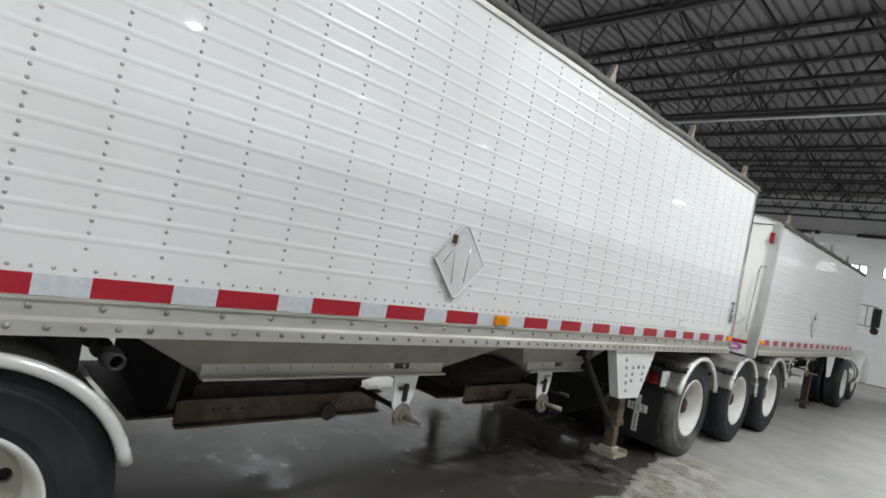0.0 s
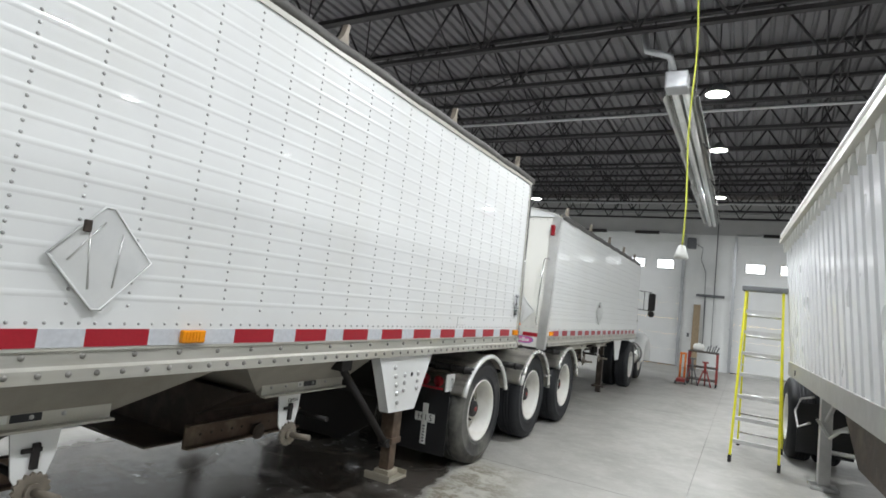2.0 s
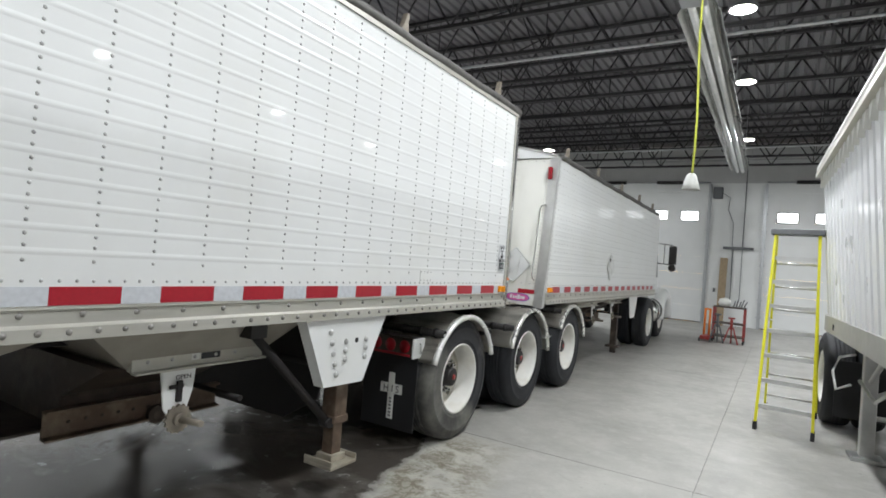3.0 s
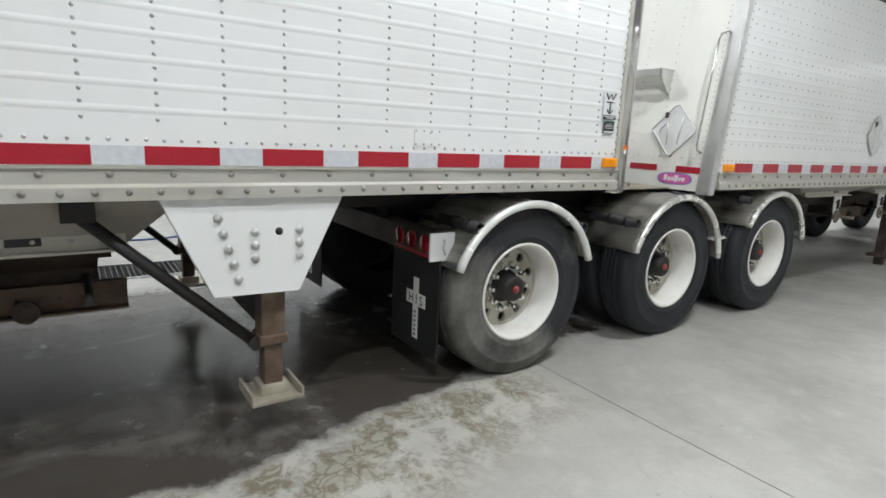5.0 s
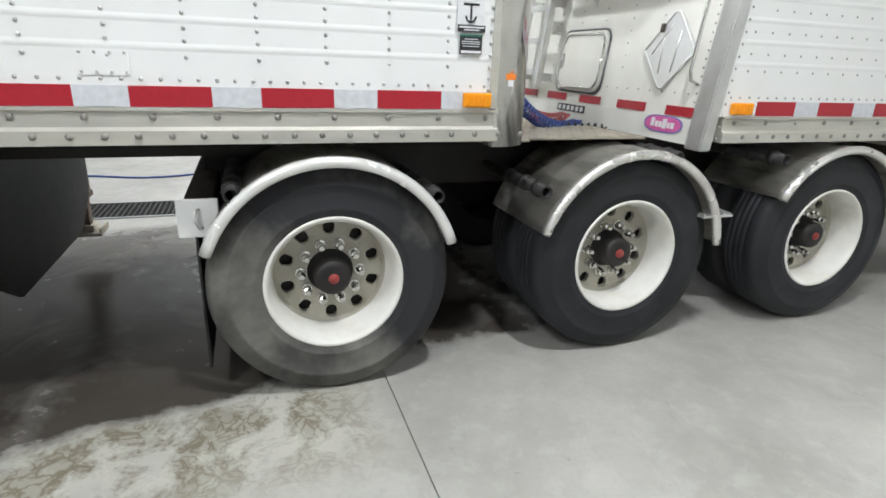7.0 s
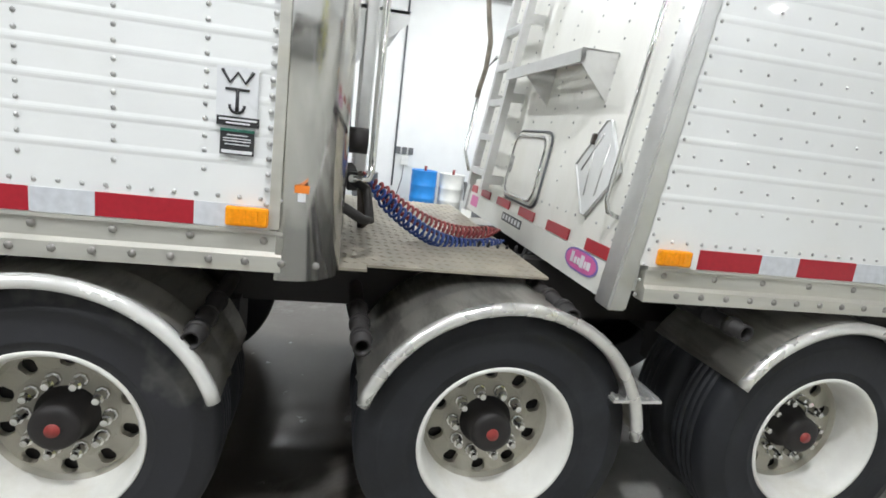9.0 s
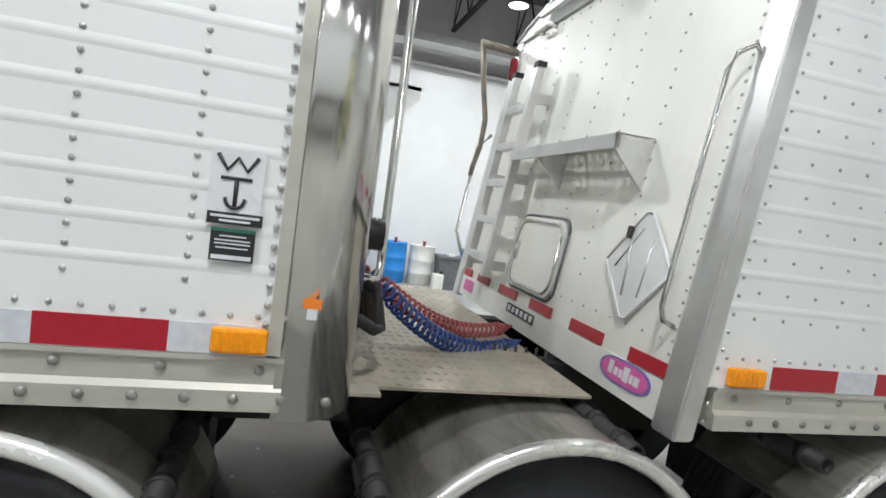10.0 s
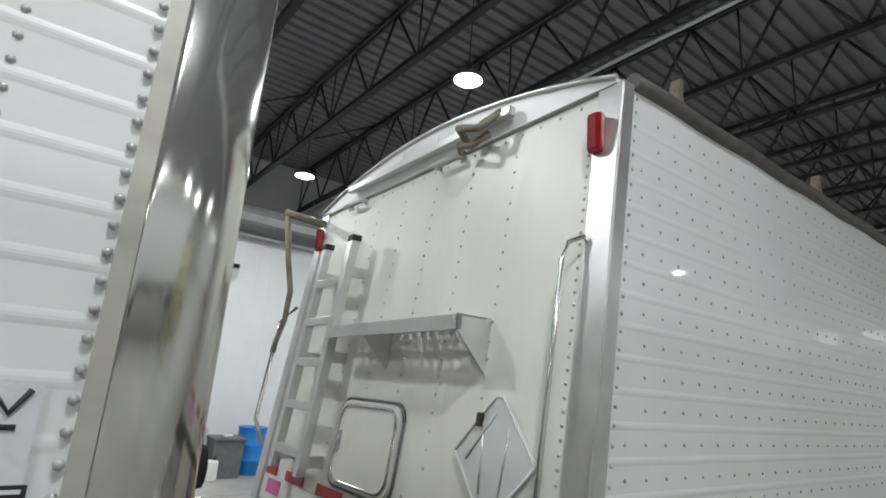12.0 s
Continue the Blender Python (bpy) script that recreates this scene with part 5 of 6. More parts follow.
# ---- parked trailer opposite ----
def trailer_opposite():
    ob = thing("hopper_trailer", "white hopper trailer with upright corrugated sides and a pale top rail", "trailer", at=(2.92, 3.0, 0), turn=(0, 0, 2))
    z0, z1, f, L = 1.35, 2.93, -0.12, 9.5
    bm = B()
    prof = []
    y = 0.0
    while y > -L:
        prof += [(0.0, y), (0.0, y - 0.15), (0.035, y - 0.165), (0.035, y - 0.235), (0.0, y - 0.25)]
        y -= 0.25
    prof += [(2.5, y), (2.5, 0.0)]
    lo = [bm.verts.new((u, v, z0)) for u, v in prof]
    hi = [bm.verts.new((u + (f if u < 1 else -f), v, z1)) for u, v in prof]
    n = len(prof)
    for i in range(n):
        bm.faces.new((lo[i], lo[(i + 1) % n], hi[(i + 1) % n], hi[i]))
    bm.faces.new(hi)
    bm.faces.new(lo[::-1])
    bmesh.ops.recalc_face_normals(bm, faces=bm.faces[:])
    part("body", bm, RIB_WHITE, ob, "white corrugated side sheet")
    bm = B()
    prism(bm, [(f - 0.08, z1), (f - 0.08, z1 + 0.05), (f - 0.04, z1 + 0.09), (f + 0.08, z1 + 0.09), (f + 0.08, z1)], -L, 0.02, "y")
    part("top_rail", bm, RAIL, ob, "pale top rail")
    for k in range(38):
        y = -0.02 - 0.25 * k
        bm = B()
        prism(bm, [(y, z1), (y - 0.15, z1), (y - 0.075, z1 - 0.13)], f - 0.035, f + 0.02, "x")
        part("gusset", bm, OFFWHITE, ob)
    bm = B()
    tube(bm, [(f - 0.03, 0.05 - k * 0.5, z1 + 0.11) for k in range(20)], 0.045, 10)
    part("tarp_roll", bm, OFFWHITE, ob)
    bm = B()
    o = [(f + (2.5 - 2 * f) * k / 12, z1 + 0.08 + 0.22 * math.sin(math.pi * k / 12)) for k in range(13)]
    prism(bm, o + [(2.5 - f, z1 + 0.01), (f, z1 + 0.01)], -L, 0.0, "y")
    part("tarp", bm, OFFWHITE, ob)
    bm = B()
    prism(bm, [(-0.012, z0 + 0.01), (-0.012, z0 - 0.17), (0.06, z0 - 0.17), (0.06, z0 + 0.01)], -L, 0.1, "y")
    box(bm, 0.0, 2.5, 0.02, 0.1, z0 - 0.15, z0)
    part("bottom_rail", bm, ALU, ob, "aluminium bottom rail")
    bm = B()
    box(bm, -0.02, -0.013, -0.72, -0.66, z0 - 0.12, z0 - 0.06)
    part("socket", bm, INK, ob)
    for x in (0.3, 2.2):
        bm = B()
        box(bm, x - 0.06, x + 0.06, -0.86, -0.74, 0.04, 1.2, 0.008)
        box(bm, x - 0.14, x + 0.14, -0.94, -0.66, 0.0, 0.04, 0.006)
        part("landing_leg", bm, ALU, ob, "grey landing gear leg")
    bm = B()
    rod(bm, (0.3, -0.8, 0.75), (0.3, -1.7, 1.2), 0.025, 8)
    rod(bm, (0.3, -0.8, 0.6), (1.2, -0.8, 1.1), 0.025, 8)
    rod(bm, (0.3, -0.8, 0.42), (2.2, -0.8, 0.42), 0.025, 8)
    tube(bm, [(0.16, -0.7, 0.7), (0.05, -0.6, 0.62), (0.02, -0.55, 0.8), (0.08, -0.5, 0.95), (0.2, -0.6, 1.0)], 0.014, 8)
    tube(bm, [(0.2, -0.9, 0.78), (0.3, -1.1, 0.62), (0.36, -1.3, 0.74), (0.4, -1.5, 0.78)], 0.018, 8)
    part("gear_brace", bm, ALU, ob)
    for x in (0.12, 1.75):
        bm = B()
        box(bm, x, x + 0.63, 0.12, 0.135, 0.2, 0.85, 0.01)
        part("mud_flap", bm, FLAP, ob, "black rubber mud flap")
    bm = B()
    for x in (0.75, 1.65):
        box(bm, x - 0.06, x + 0.06, -L, 0.9, 0.85, 1.16)
    for y in (-1.9, -5.0, -7.0):
        box(bm, 0.7, 1.7, y, y + 0.12, 0.85, 1.16)
    part("frame", bm, BLACK, ob)
    bm = B()
    prism(bm, [(-1.9, 1.16), (-4.6, 1.16), (-3.7, 0.65), (-2.8, 0.65)], 0.25, 2.25, "x")
    part("hopper", bm, GRIME, ob)
    for y in (0.75, -7.2, -8.4):
        for s, x in ((1, 2.47), (-1, 0.03)):
            wheel("wheel", (x, y, TR), s, parent=ob)
    return ob


trailer_opposite()


# ---- highway tractor ahead of the lead trailer ----
def tractor():
    ob = thing("truck_tractor", "white day-cab highway tractor coupled to the lead trailer", "truck")
    bm = B()
    for x in (-0.86, -1.74):
        box(bm, x - 0.05, x + 0.05, 8.0, 12.1, 0.75, 1.02)
    part("frame", bm, BLACK, ob)
    bm = B()
    o = [(9.62, 0.95), (10.75, 0.95), (10.9, 1.65), (10.6, 2.45), (9.62, 2.55)]
    prism(bm, o, -2.3, -0.3, "x")
    bmesh.ops.bevel(bm, geom=bm.edges[:], offset=0.05, segments=3, affect="EDGES")
    cab = part("cab", bm, WHITE, ob, "white steel cab")
    bm = B()
    prism(bm, [(9.85, 1.6), (10.72, 1.6), (10.5, 2.25), (9.85, 2.3)], -0.302, -0.29, "x")
    part("side_window", bm, GLASS, cab)
    bm = B()
    prism(bm, [(10.88, 1.68), (10.9, 1.68), (10.62, 2.35), (10.6, 2.35)], -2.1, -0.5, "x")
    part("windscreen", bm, GLASS, cab)
    bm = B()
    prism(bm, [(10.8, 0.85), (12.6, 0.7), (12.7, 1.25), (10.9, 1.6)], -1.95, -0.65, "x")
    bmesh.ops.bevel(bm, geom=bm.edges[:], offset=0.06, segments=3, affect="EDGES")
    part("hood", bm, WHITE, ob)
    bm = B()
    tube(bm, [(-0.24, 11.15 + 0.62 * math.cos(radians(a)), 0.53 + 0.6 * math.sin(radians(a))) for a in range(0, 185, 12)], 0.2, 10)
    part("front_fender", bm, WHITE, ob, "rounded white front fender")
    for s, x in ((1, -0.1), (-1, -2.5)):
        wheel("front_wheel", (x - 0.12 * s, 11.15, TR), s, parent=ob, dual=False)
        wheel("drive_wheel", (x + 0.05 * s, 8.75, TR), s, parent=ob)
    for x in (-0.36, -2.24):
        bm = B()
        lathe(bm, [(0.0, 9.62), (0.28, 9.63), (0.31, 9.66), (0.31, 10.4), (0.28, 10.43), (0.0, 10.44)], 28, "y", (x, 0, 0.75))
        tank = part("fuel_tank", bm, STEEL, ob, "polished round fuel tank")
        for y in (9.8, 10.2):
            bm = B()
            lathe(bm, [(0.311, y), (0.318, y), (0.318, y + 0.05), (0.311, y + 0.05)], 28, "y", (x, 0, 0.75))
            part("strap", bm, BLACK, tank)
    for x, s in ((0.12, 1), (-2.72, -1)):
        bm = B()
        box(bm, x - 0.09, x + 0.09, 10.2, 10.28, 1.95, 2.42, 0.03)
        mirror = part("mirror", bm, BLACK, ob, "tall black door mirror")
        bm = B()
        lathe(bm, [(0.0, 10.19), (0.08, 10.2), (0.09, 10.22), (0.07, 10.28), (0, 10.29)], 16, "y", (x, 0, 1.86))
        part("spot_mirror", bm, BLACK, mirror)
        bm = B()
        for z in (2.44, 1.94):
            rod(bm, (x, 10.25, z), (-0.3 if s > 0 else -2.3, 10.2, z + 0.03), 0.014, 6)
        rod(bm, (x - s * 0.2, 10.23, 1.94), (x - s * 0.2, 10.23, 2.44), 0.012, 6)
        part("mirror_arm", bm, STEEL, mirror)
    return ob


tractor()


# ---- step ladder ----
def step_ladder():
    ob = thing("step_ladder", "yellow fibreglass step ladder with aluminium treads, standing open", "ladder", at=(2.555, 2.59, 0), turn=(0, 0, -4))
    h, top_y, back = 2.27, 0.42, 1.3
    wb, wt = 0.275, 0.22
    for s in (-1, 1):
        bm = B()
        prism(bm, [(-0.02, 0.03), (0.06, 0.03), (top_y + 0.03, h), (top_y - 0.05, h)], s * wb - 0.014, s * wb + 0.014, "x")
        for v in bm.verts:
            v.co.x += -s * (wb - wt) * v.co.z / h
        part("front_rail", bm, YELLOW, ob)
        bm = B()
        prism(bm, [(-0.03, 0.0), (0.07, 0.0), (0.075, 0.09), (-0.015, 0.09)], s * wb - 0.02, s * wb + 0.02, "x")
        part("foot", bm, FLAP, ob)
        bm = B()
        prism(bm, [(back - 0.03, 0.03), (back + 0.02, 0.03), (top_y + 0.08, h - 0.02), (top_y + 0.04, h - 0.02)], s * (wb + 0.01) - 0.012, s * (wb + 0.01) + 0.012, "x")
        for v in bm.verts:
            v.co.x += -s * (wb - wt + 0.02) * v.co.z / h
        part("rear_rail", bm, YELLOW, ob)
        bm = B()
        box(bm, s * wb - 0.018, s * wb + 0.018, back - 0.05, back + 0.04, 0, 0.08)
        part("foot", bm, FLAP, ob)
        bm = B()
        rod(bm, (s * 0.235, 0.25, 1.25), (s * 0.235, 0.95, 1.2), 0.008, 6)
        part("spreader", bm, ALU, ob)
    for k in range(1, 8):
        z = 0.285 * k
        yy = 0.02 + top_y * z / h
        w = wb - (wb - wt) * z / h
        bm = B()
        box(bm, -w, w, yy - 0.03, yy + 0.055, z - 0.02, z, 0.003)
        box(bm, -w, w, yy - 0.032, yy - 0.026, z - 0.045, z)
        part("tread", bm, ALU, ob, "ribbed aluminium tread")
        bm = B()
        zz = z - 0.08
        yb = back + (top_y + 0.06 - back) * zz / h
        rod(bm, (-w, yb, zz), (w, yb, zz), 0.014, 6)
        part("rear_brace", bm, ALU, ob)
    bm = B()
    box(bm, -0.27, 0.27, top_y - 0.1, top_y + 0.14, h - 0.02, h + 0.05, 0.012)
    part("top_cap", bm, GREY_PLASTIC, ob, "dark plastic top cap")


step_ladder()


# ---- far wall: tool cart and fittings ----
def cart():
    ob = thing("tool_cart", "rusty red steel welding cart piled with tools", "cart", at=(1.35, 12.15, 0))
    for x in (-0.35, 0.38):
        for y in (-0.25, 0.25):
            bm = B()
            box(bm, x - 0.025, x + 0.025, y - 0.025, y + 0.025, 0.1, 0.95)
            part("leg", bm, RED_PAINT, ob)
            bm = B()
            lathe(bm, [(0.0, -0.02), (0.05, -0.02), (0.05, 0.02), (0.0, 0.02)], 14, "x", (x, y, 0.05))
            part("caster", bm, FLAP, ob)
    for z in (0.15, 0.5, 0.93):
        bm = B()
        box(bm, -0.38, 0.41, -0.28, 0.28, z, z + 0.03, 0.006)
        part("shelf", bm, GRIME, ob)
    bm = B()
    lathe(bm, [(0.0, 0.0), (0.13, 0.01), (0.16, 0.1), (0.13, 0.19), (0.05, 0.22), (0, 0.22)], 14, "z", (-0.12, 0.0, 0.962))
    tagged(part("bag", bm, OFFWHITE, ob), "pale plastic bag")
    bm = B()
    for k in range(5):
        rod(bm, (0.1 + 0.06 * k, -0.1 + 0.05 * (k % 3), 0.96), (0.13 + 0.07 * k, 0.05, 1.12 + 0.05 * (k % 2)), 0.018, 6)
    part("tool", bm, GREY_PLASTIC, ob)


cart()


def jack(name, at, material, label, h):
    ob = thing(name, label, "jack", at=at)
    bm = B()
    for a in (90, 210, 330):
        c, s = math.cos(radians(a)), math.sin(radians(a))
        rod(bm, (0.2 * c, 0.2 * s, 0.012), (0.05 * c, 0.05 * s, h * 0.65), 0.02, 6)
    part("leg", bm, material, ob)
    bm = B()
    rod(bm, (0, 0, h * 0.55), (0, 0, h), 0.035, 8)
    box(bm, -0.08, 0.08, -0.05, 0.05, h - 0.02, h + 0.02)
    part("post", bm, material, ob)


jack("axle_stand", (1.12, 11.72, 0), GREY_PLASTIC, "grey steel axle stand on the concrete floor", 0.75)
jack("axle_stand", (1.45, 11.74, 0), RED_PAINT, "red steel axle stand on the concrete floor", 0.68)


def floor_jack():
    ob = thing("floor_jack", "orange trolley jack with an upright handle", "jack", at=(0.85, 11.8, 0))
    bm = B()
    box(bm, -0.12, 0.12, -0.3, 0.3, 0.06, 0.16, 0.02)
    part("body", bm, RED_PAINT, ob)
    for x in (-0.13, 0.13):
        for y in (-0.25, 0.25):
            bm = B()
            lathe(bm, [(0, x - 0.02), (0.05, x - 0.02), (0.05, x + 0.02), (0, x + 0.02)], 12, "x", (0, y, 0.05))
            part("wheel", bm, GREY_PLASTIC, ob)
    bm = B()
    for x in (-0.06, 0.06):
        rod(bm, (x, 0.1, 0.14), (x, 0.2, 0.85), 0.03, 8)
    box(bm, -0.09, 0.09, 0.17, 0.22, 0.82, 0.87)
    part("handle", bm, ORANGE, ob, "orange handle frame")


floor_jack()


def wall_fittings():
    ob = thing("light_bar", "dark wall-mounted light bar on two rods", "lamp")
    bm = B()
    box(bm, 0.62, 1.62, Y1 - 0.2, Y1 - 0.1, 2.82, 2.92, 0.01)
    part("housing", bm, GREY_PLASTIC, ob)
    bm = B()
    for x in (0.95, 1.25):
        rod(bm, (x, Y1 - 0.06, 0.9), (x, Y1 - 0.06, 2.85), 0.014, 6)
    rod(bm, (1.25, Y1 - 0.06, 2.85), (1.25, Y1 - 0.06, 6.2), 0.02, 6)
    box(bm, 0.8, 1.4, Y1 - 0.1, Y1 - 0.013, 2.85, 2.88)
    part("conduit", bm, GREY_PLASTIC, ob)
    ob = thing("door_opener", "dark electric door opener with hanging cables on the wall", "motor")
    bm = B()
    box(bm, 0.18, 0.5, Y1 - 0.32, Y1 - 0.012, 4.7, 5.12, 0.03)
    rod(bm, (0.34, Y1 - 0.34, 4.85), (0.34, Y1 - 0.2, 4.85), 0.13, 14)
    part("housing", bm, GREY_PLASTIC, ob)
    bm = B()
    tube(bm, [(0.5, Y1 - 0.1, 4.9), (0.75, Y1 - 0.08, 4.75), (0.7, Y1 - 0.06, 4.3), (0.9, Y1 - 0.05, 3.8), (0.92, Y1 - 0.05, 2.6), (0.95, Y1 - 0.05, 1.2)], 0.012, 6)
    part("cable", bm, GREY_PLASTIC, ob)
    ob = thing("plank", "weathered brown plank leaned against the wall", "plank")
    bm = B()
    prism(bm, [(Y1 - 0.45, 0.0), (Y1 - 0.4, 0.0), (Y1 - 0.02, 2.5), (Y1 - 0.07, 2.5)], 0.55, 0.8, "x")
    part("board", bm, WOOD, ob)
    ob = thing("switch_box", "small dark switch box beside the overhead door", "switch")
    bm = B()
    box(bm, 0.36, 0.44, Y1 - 0.05, Y1 - 0.011, 1.2, 1.35, 0.005)
    part("box", bm, GREY_PLASTIC, ob)


wall_fittings()


# ---- left side of the hall, seen between and under the trailers ----
def drum(at, material, label, r=0.26, h=0.8, pump=True):
    ob = thing("drum", label, "drum", "drums by the wall", at=at)
    bm = B()
    prof = [(0.0, 0.0), (r - 0.02, 0.0), (r, 0.02)]
    for z in (0.3, 0.62):
        prof += [(r, h * z - 0.02), (r + 0.012, h * z), (r, h * z + 0.02)]
    prof += [(r, h - 0.03), (r + 0.008, h - 0.02), (r + 0.008, h), (r - 0.02, h), (r - 0.03, h - 0.02), (0.0, h - 0.02)]
    lathe(bm, prof, 28, "z")
    part("body", bm, material, ob)
    if pump:
        bm = B()
        rod(bm, (0.12, 0, h - 0.02), (0.12, 0, h + 0.1), 0.03, 10)
        box(bm, 0.05, 0.2, -0.02, 0.02, h + 0.08, h + 0.1)
        part("pump", bm, RED_PAINT, ob, "small red hand pump")


WX = X0
drum((-10.5, 2.69, 0), BLUE, "blue plastic drum with a red pump by the wall", 0.285, 0.88)
drum((-10.5, 3.33, 0), OFFWHITE, "white plastic drum by the wall", 0.28, 0.86)
drum((-10.5, 4.5, 0), BLUE, "blue plastic drum beside the dark bin", 0.285, 0.88)
drum((-10.6, 1.4, 0), GREY_PLASTIC, "dark grey drum by the wall", 0.27, 0.7, False)


def bin_and_bottles():
    ob = thing("waste_bin", "dark grey plastic bin with a lid and a spout", "bin", at=(-10.2, 3.9, 0))
    bm = B()
    prism(bm, [(-0.24, 0.0), (0.24, 0.0), (0.28, 0.66), (-0.28, 0.66)], -0.25, 0.25, "x")
    part("body", bm, GREY_PLASTIC, ob)
    bm = B()
    box(bm, -0.29, 0.29, -0.3, 0.3, 0.66, 0.72, 0.02)
    part("lid", bm, GREY_PLASTIC, ob)
    bm = B()
    box(bm, 0.12, 0.24, -0.12, 0.05, 0.722, 0.78, 0.02)
    part("cloth", bm, OFFWHITE, ob)
    ob = thing("jerry_can", "small pale jerry can standing on the floor", "can", at=(-9.75, 3.55, 0))
    bm = B()
    box(bm, -0.1, 0.1, -0.12, 0.12, 0, 0.36, 0.03)
    part("body", bm, OFFWHITE, ob)
    bm = B()
    rod(bm, (0, 0.05, 0.35), (0, 0.09, 0.42), 0.03, 8)
    part("cap", bm, FLAP, ob)
    ob = thing("bucket", "white plastic bucket beside the drums", "bucket", at=(-9.8, 4.75, 0))
    bm = B()
    lathe(bm, [(0.0, 0.0), (0.12, 0.0), (0.15, 0.34), (0.16, 0.34), (0.16, 0.36), (0.14, 0.36), (0.13, 0.05), (0, 0.05)], 20, "z")
    part("body", bm, OFFWHITE, ob)
    ob = thing("blue_tub", "blue plastic tub standing on the floor", "tub", at=(-7.9, -0.85, 0))
    bm = B()
    prism(bm, [(-0.22, 0.0), (0.22, 0.0), (0.27, 0.42), (-0.27, 0.42)], -0.2, 0.2, "x")
    part("body", bm, BLUE, ob)


bin_and_bottles()


def hose_heap(name, at, material, label, r, turns, thick):
    ob = thing(name, label, "hose", at=at)
    bm = B()
    pts = []
    rnd = random.Random(len(label))
    for k in range(turns * 16):
        a = 2 * math.pi * k / 16
        q = r * (0.8 + 0.25 * math.sin(k * 0.37) + 0.05 * rnd.random())
        pts.append((q * math.cos(a), 1.3 * q * math.sin(a), thick + 0.012 * (k // 16) * 1.6))
    tube(bm, pts, thick, 7)
    part("hose", bm, material, ob)


hose_heap("hose_coil", (-9.3, 1.35, 0), GREEN_HOSE, "heap of green garden hose on the concrete", 0.38, 7, 0.016)
hose_heap("hose_coil", (-9.1, 1.0, 0), GREY_PLASTIC, "heap of dark rubber hose on the concrete", 0.42, 6, 0.02)
hose_heap("hose_coil", (-4.6, -4.4, 0), BLUE_HOSE, "loose coil of blue air hose on the concrete", 0.42, 3, 0.012)


def loose_hose():
    ob = thing("air_hose", "thin blue air hose lying across the concrete", "hose")
    bm = B()
    tube(bm, [(-5.6 + 0.12 * math.sin(k * 0.7), -4.0 + k * 0.2, 0.012) for k in range(34)], 0.012, 6)
    part("hose", bm, BLUE_HOSE, ob)
    ob = thing("outlet_box", "grey wall outlet boxes with a hanging cord", "outlet")
    for y, z in ((2.12, 1.23), (2.27, 1.23), (2.42, 1.23)):
        bm = B()
        box(bm, WX + 0.011, WX + 0.06, y - 0.055, y + 0.055, z - 0.08, z + 0.08, 0.01)
        part("box", bm, GREY_PLASTIC, ob)
    bm = B()
    box(bm, WX + 0.011, WX + 0.1, 2.2, 2.38, 0.9, 1.12, 0.01)
    part("cover", bm, OFFWHITE, ob)
    bm = B()
    tube(bm, [(WX + 0.08, 2.28, 0.95), (WX + 0.12, 2.26, 0.6), (WX + 0.1, 2.2, 0.3), (WX + 0.2, 2.1, 0.05)], 0.012, 6)
    rod(bm, (WX + 0.03, 2.05, 0.4), (WX + 0.03, 2.05, 4.8), 0.02, 6)
    part("cord", bm, GREY_PLASTIC, ob)
    ob = thing("wall_heater", "long pale radiant heater hung along the wall", "heater")
    bm = B()
    prism(bm, [(-10.5, 5.05), (-9.95, 5.05), (-10.05, 5.25), (-10.4, 5.25)], -4, 9.5, "y")
    part("reflector", bm, ALU, ob)
    bm = B()
    for y in (-3.5, 1, 5, 9):
        rod(bm, (-10.225, y, 5.25), (-10.225, y, JZ0 + 0.03), 0.01, 5)
    part("chain", bm, TRACK, ob)
    ob = thing("wall_pipe", "long grey pipe along the wall top", "pipe", kind="structure")
    bm = B()
    rod(bm, (WX + 0.08, Y0, 4.9), (WX + 0.08, Y1, 4.9), 0.05, 8)
    part("pipe", bm, ALU, ob)


loose_hose()


def trench_grate():
    """Steel bar grating over the floor drain."""
    ob = thing("drain_grate", "dark steel bar grating over a trench drain in the floor", "grate", kind="structure")
    bm = B()
    box(bm, -4.16, -3.56, -9.0, 6.0, -0.02, 0.003)
    part("trench", bm, BLACK, ob)
    bm = B()
    for k in range(13):
        x = -4.14 + 0.0467 * k
        box(bm, x - 0.004, x + 0.004, -9, 6, 0.003, 0.012)
    for k in range(300):
        y = -9 + 0.05 * k
        box(bm, -4.15, -3.57, y - 0.005, y + 0.005, 0.003, 0.011)
    part("grating", bm, GRATE, ob)
    bm = B()
    for x in (-4.17, -3.55):
        box(bm, x - 0.015, x + 0.015, -9, 6, 0.002, 0.014)
    part("frame", bm, TRACK, ob)


trench_grate()


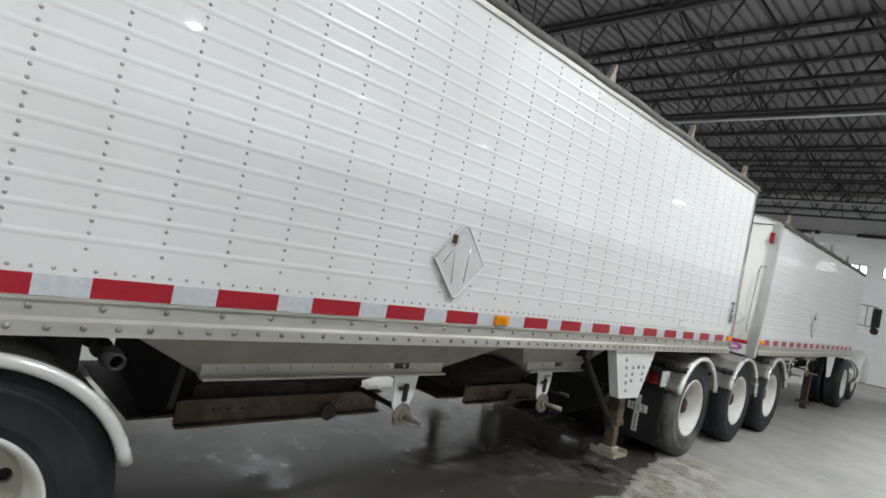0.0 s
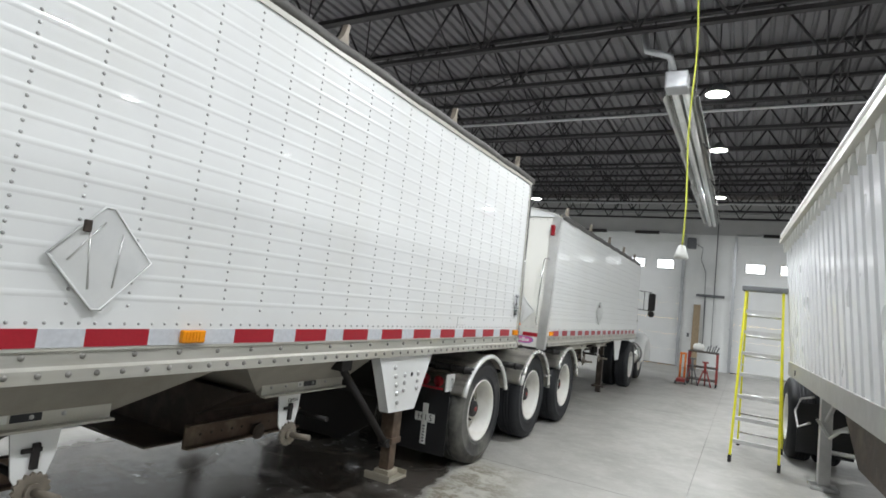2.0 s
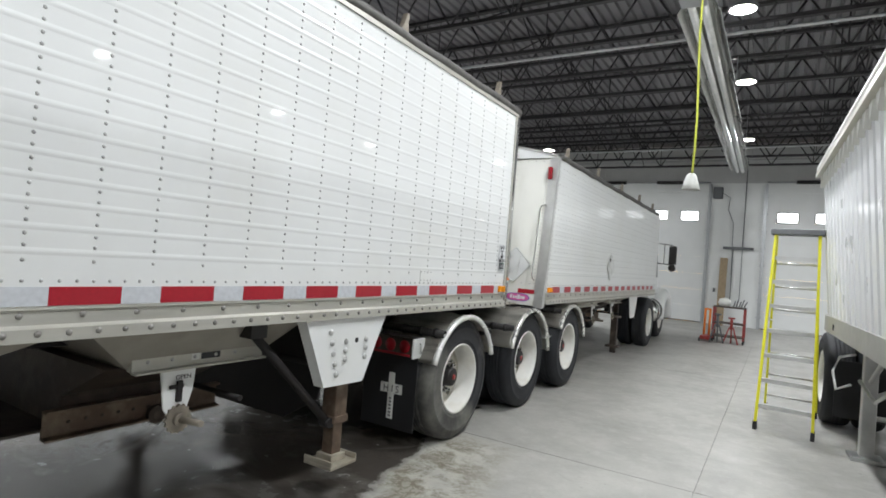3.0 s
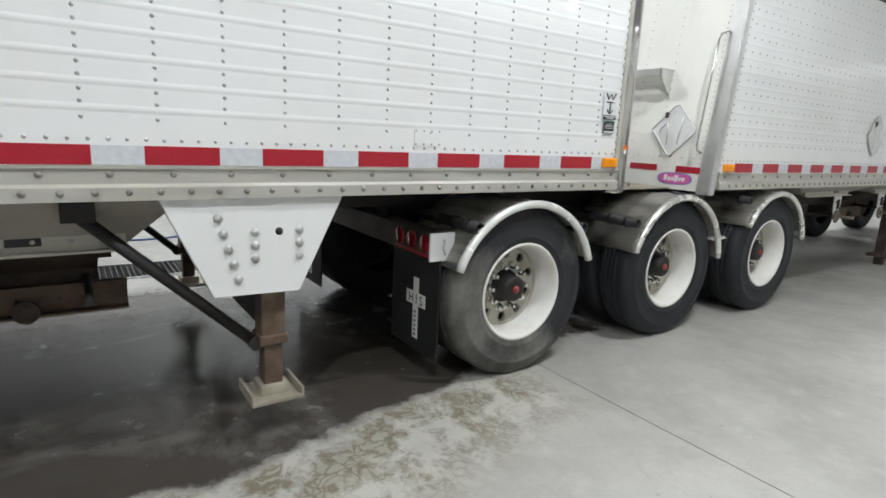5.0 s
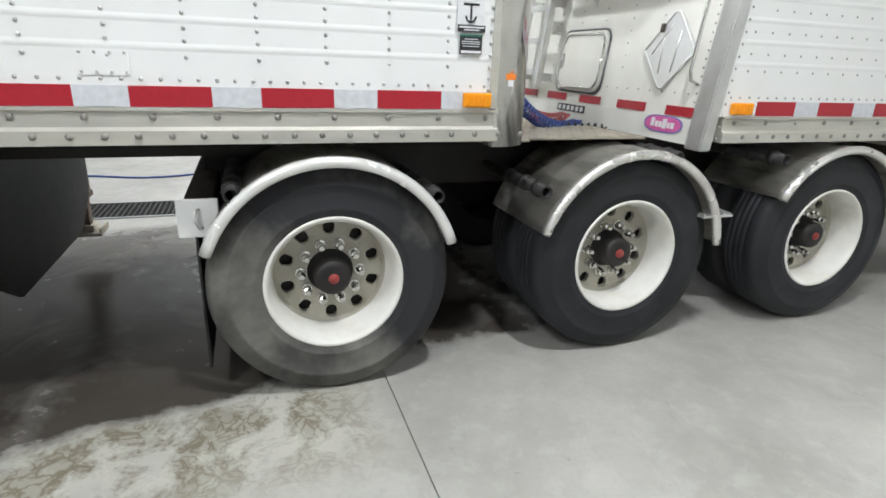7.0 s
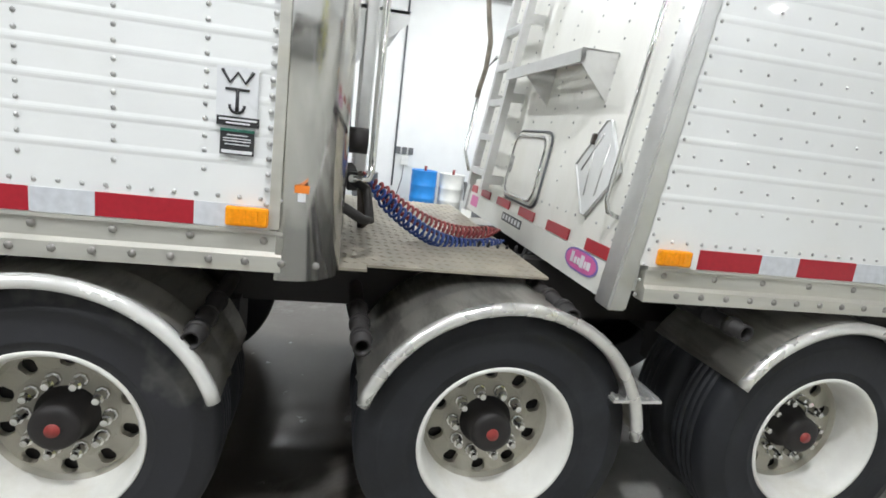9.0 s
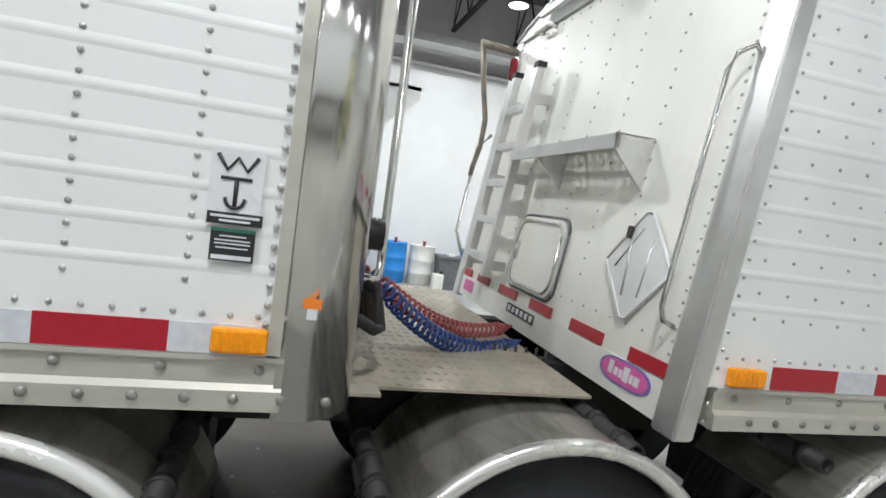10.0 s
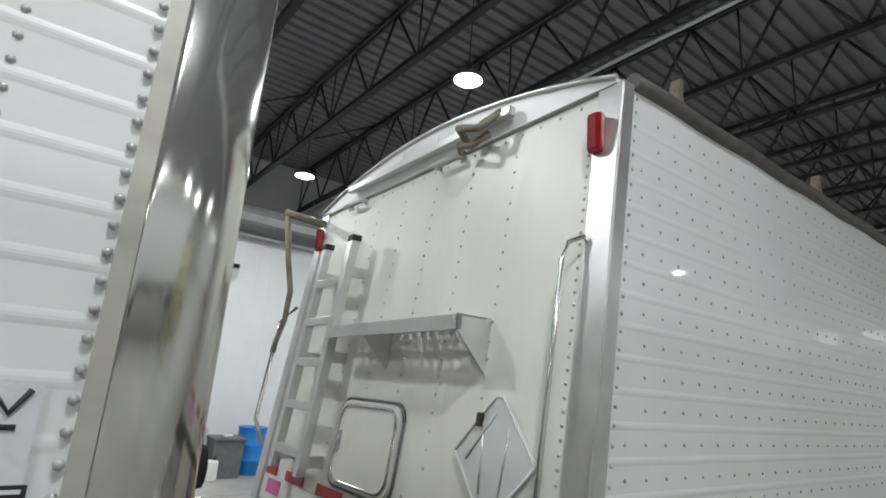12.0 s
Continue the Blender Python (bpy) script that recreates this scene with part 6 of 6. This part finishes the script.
# ---- lines between the trailers ----
def coil_line(name, a, b, sag, turns, r, material, label):
    ob = thing(name, label, "air line", "coiled lines between the trailers")
    bm = B()
    a, b = Vector(a), Vector(b)
    d = (b - a).normalized()
    u = d.cross(Vector((0, 0, 1))).normalized()
    v = u.cross(d)
    pts = []
    n = turns * 12
    for k in range(n + 1):
        t = k / n
        c = a.lerp(b, t) + Vector((0, 0, -sag * 4 * t * (1 - t)))
        w = 2 * math.pi * turns * t
        q = r * min(1, 8 * t, 8 * (1 - t))
        pts.append(c + q * math.cos(w) * u + q * math.sin(w) * v)
    tube(bm, pts, 0.0075, 6)
    part("coil", bm, material, ob)


coil_line("air_line", (-0.62, 0.83, 1.5), (-0.98, 1.62, 1.2), 0.14, 30, 0.036, BLUE_HOSE, "blue coiled air line sagging between the trailers")
coil_line("air_line", (-0.8, 0.83, 1.5), (-1.2, 1.66, 1.22), 0.12, 30, 0.036, RED_HOSE, "red coiled air line sagging between the trailers")
coil_line("electric_line", (-0.9, 1.3, 1.2), (-0.86, 1.74, 1.17), 0.02, 9, 0.03, FLAP, "black coiled electric line between the trailers")


def connectors():
    ob = thing("connector_bundle", "dark oily connectors and hose ends at the trailer nose", "connector")
    bm = B()
    for k in range(5):
        x = -0.55 - 0.12 * k
        tube(bm, [(x, 0.755, 1.5 - 0.02 * k), (x, 0.82, 1.48), (x - 0.05, 0.84, 1.4), (x - 0.08, 0.86, 1.3 - 0.03 * k)], 0.02, 8)
    part("hose_end", bm, GRIME, ob)
    bm = B()
    for k in range(5):
        box(bm, -0.6 - 0.12 * k, -0.53 - 0.12 * k, 0.752, 0.8, 1.44, 1.52, 0.01)
    part("coupling", bm, BLACK, ob)


connectors()


def daylight_windows():
    """Windows of the doors on the other side, mirrored in the glossy side sheets."""
    for k in range(5):
        ob = thing("window_%d" % (k + 1), "small bright daylit window in the side wall", "window", kind="structure")
        y = 6.0 + k * 1.2
        bm = B()
        box(bm, X1 - 0.02, X1 - 0.005, y, y + 0.7, 3.85, 4.25)
        part("pane", bm, DAYLIGHT, ob)
        bm = B()
        for a, b, c, d in ((y - 0.04, y + 0.74, 3.81, 3.85), (y - 0.04, y + 0.74, 4.25, 4.29), (y - 0.04, y, 3.85, 4.25), (y + 0.7, y + 0.74, 3.85, 4.25)):
            box(bm, X1 - 0.03, X1, a, b, c, d)
        part("window_frame", bm, GREY_PLASTIC, ob)


daylight_windows()
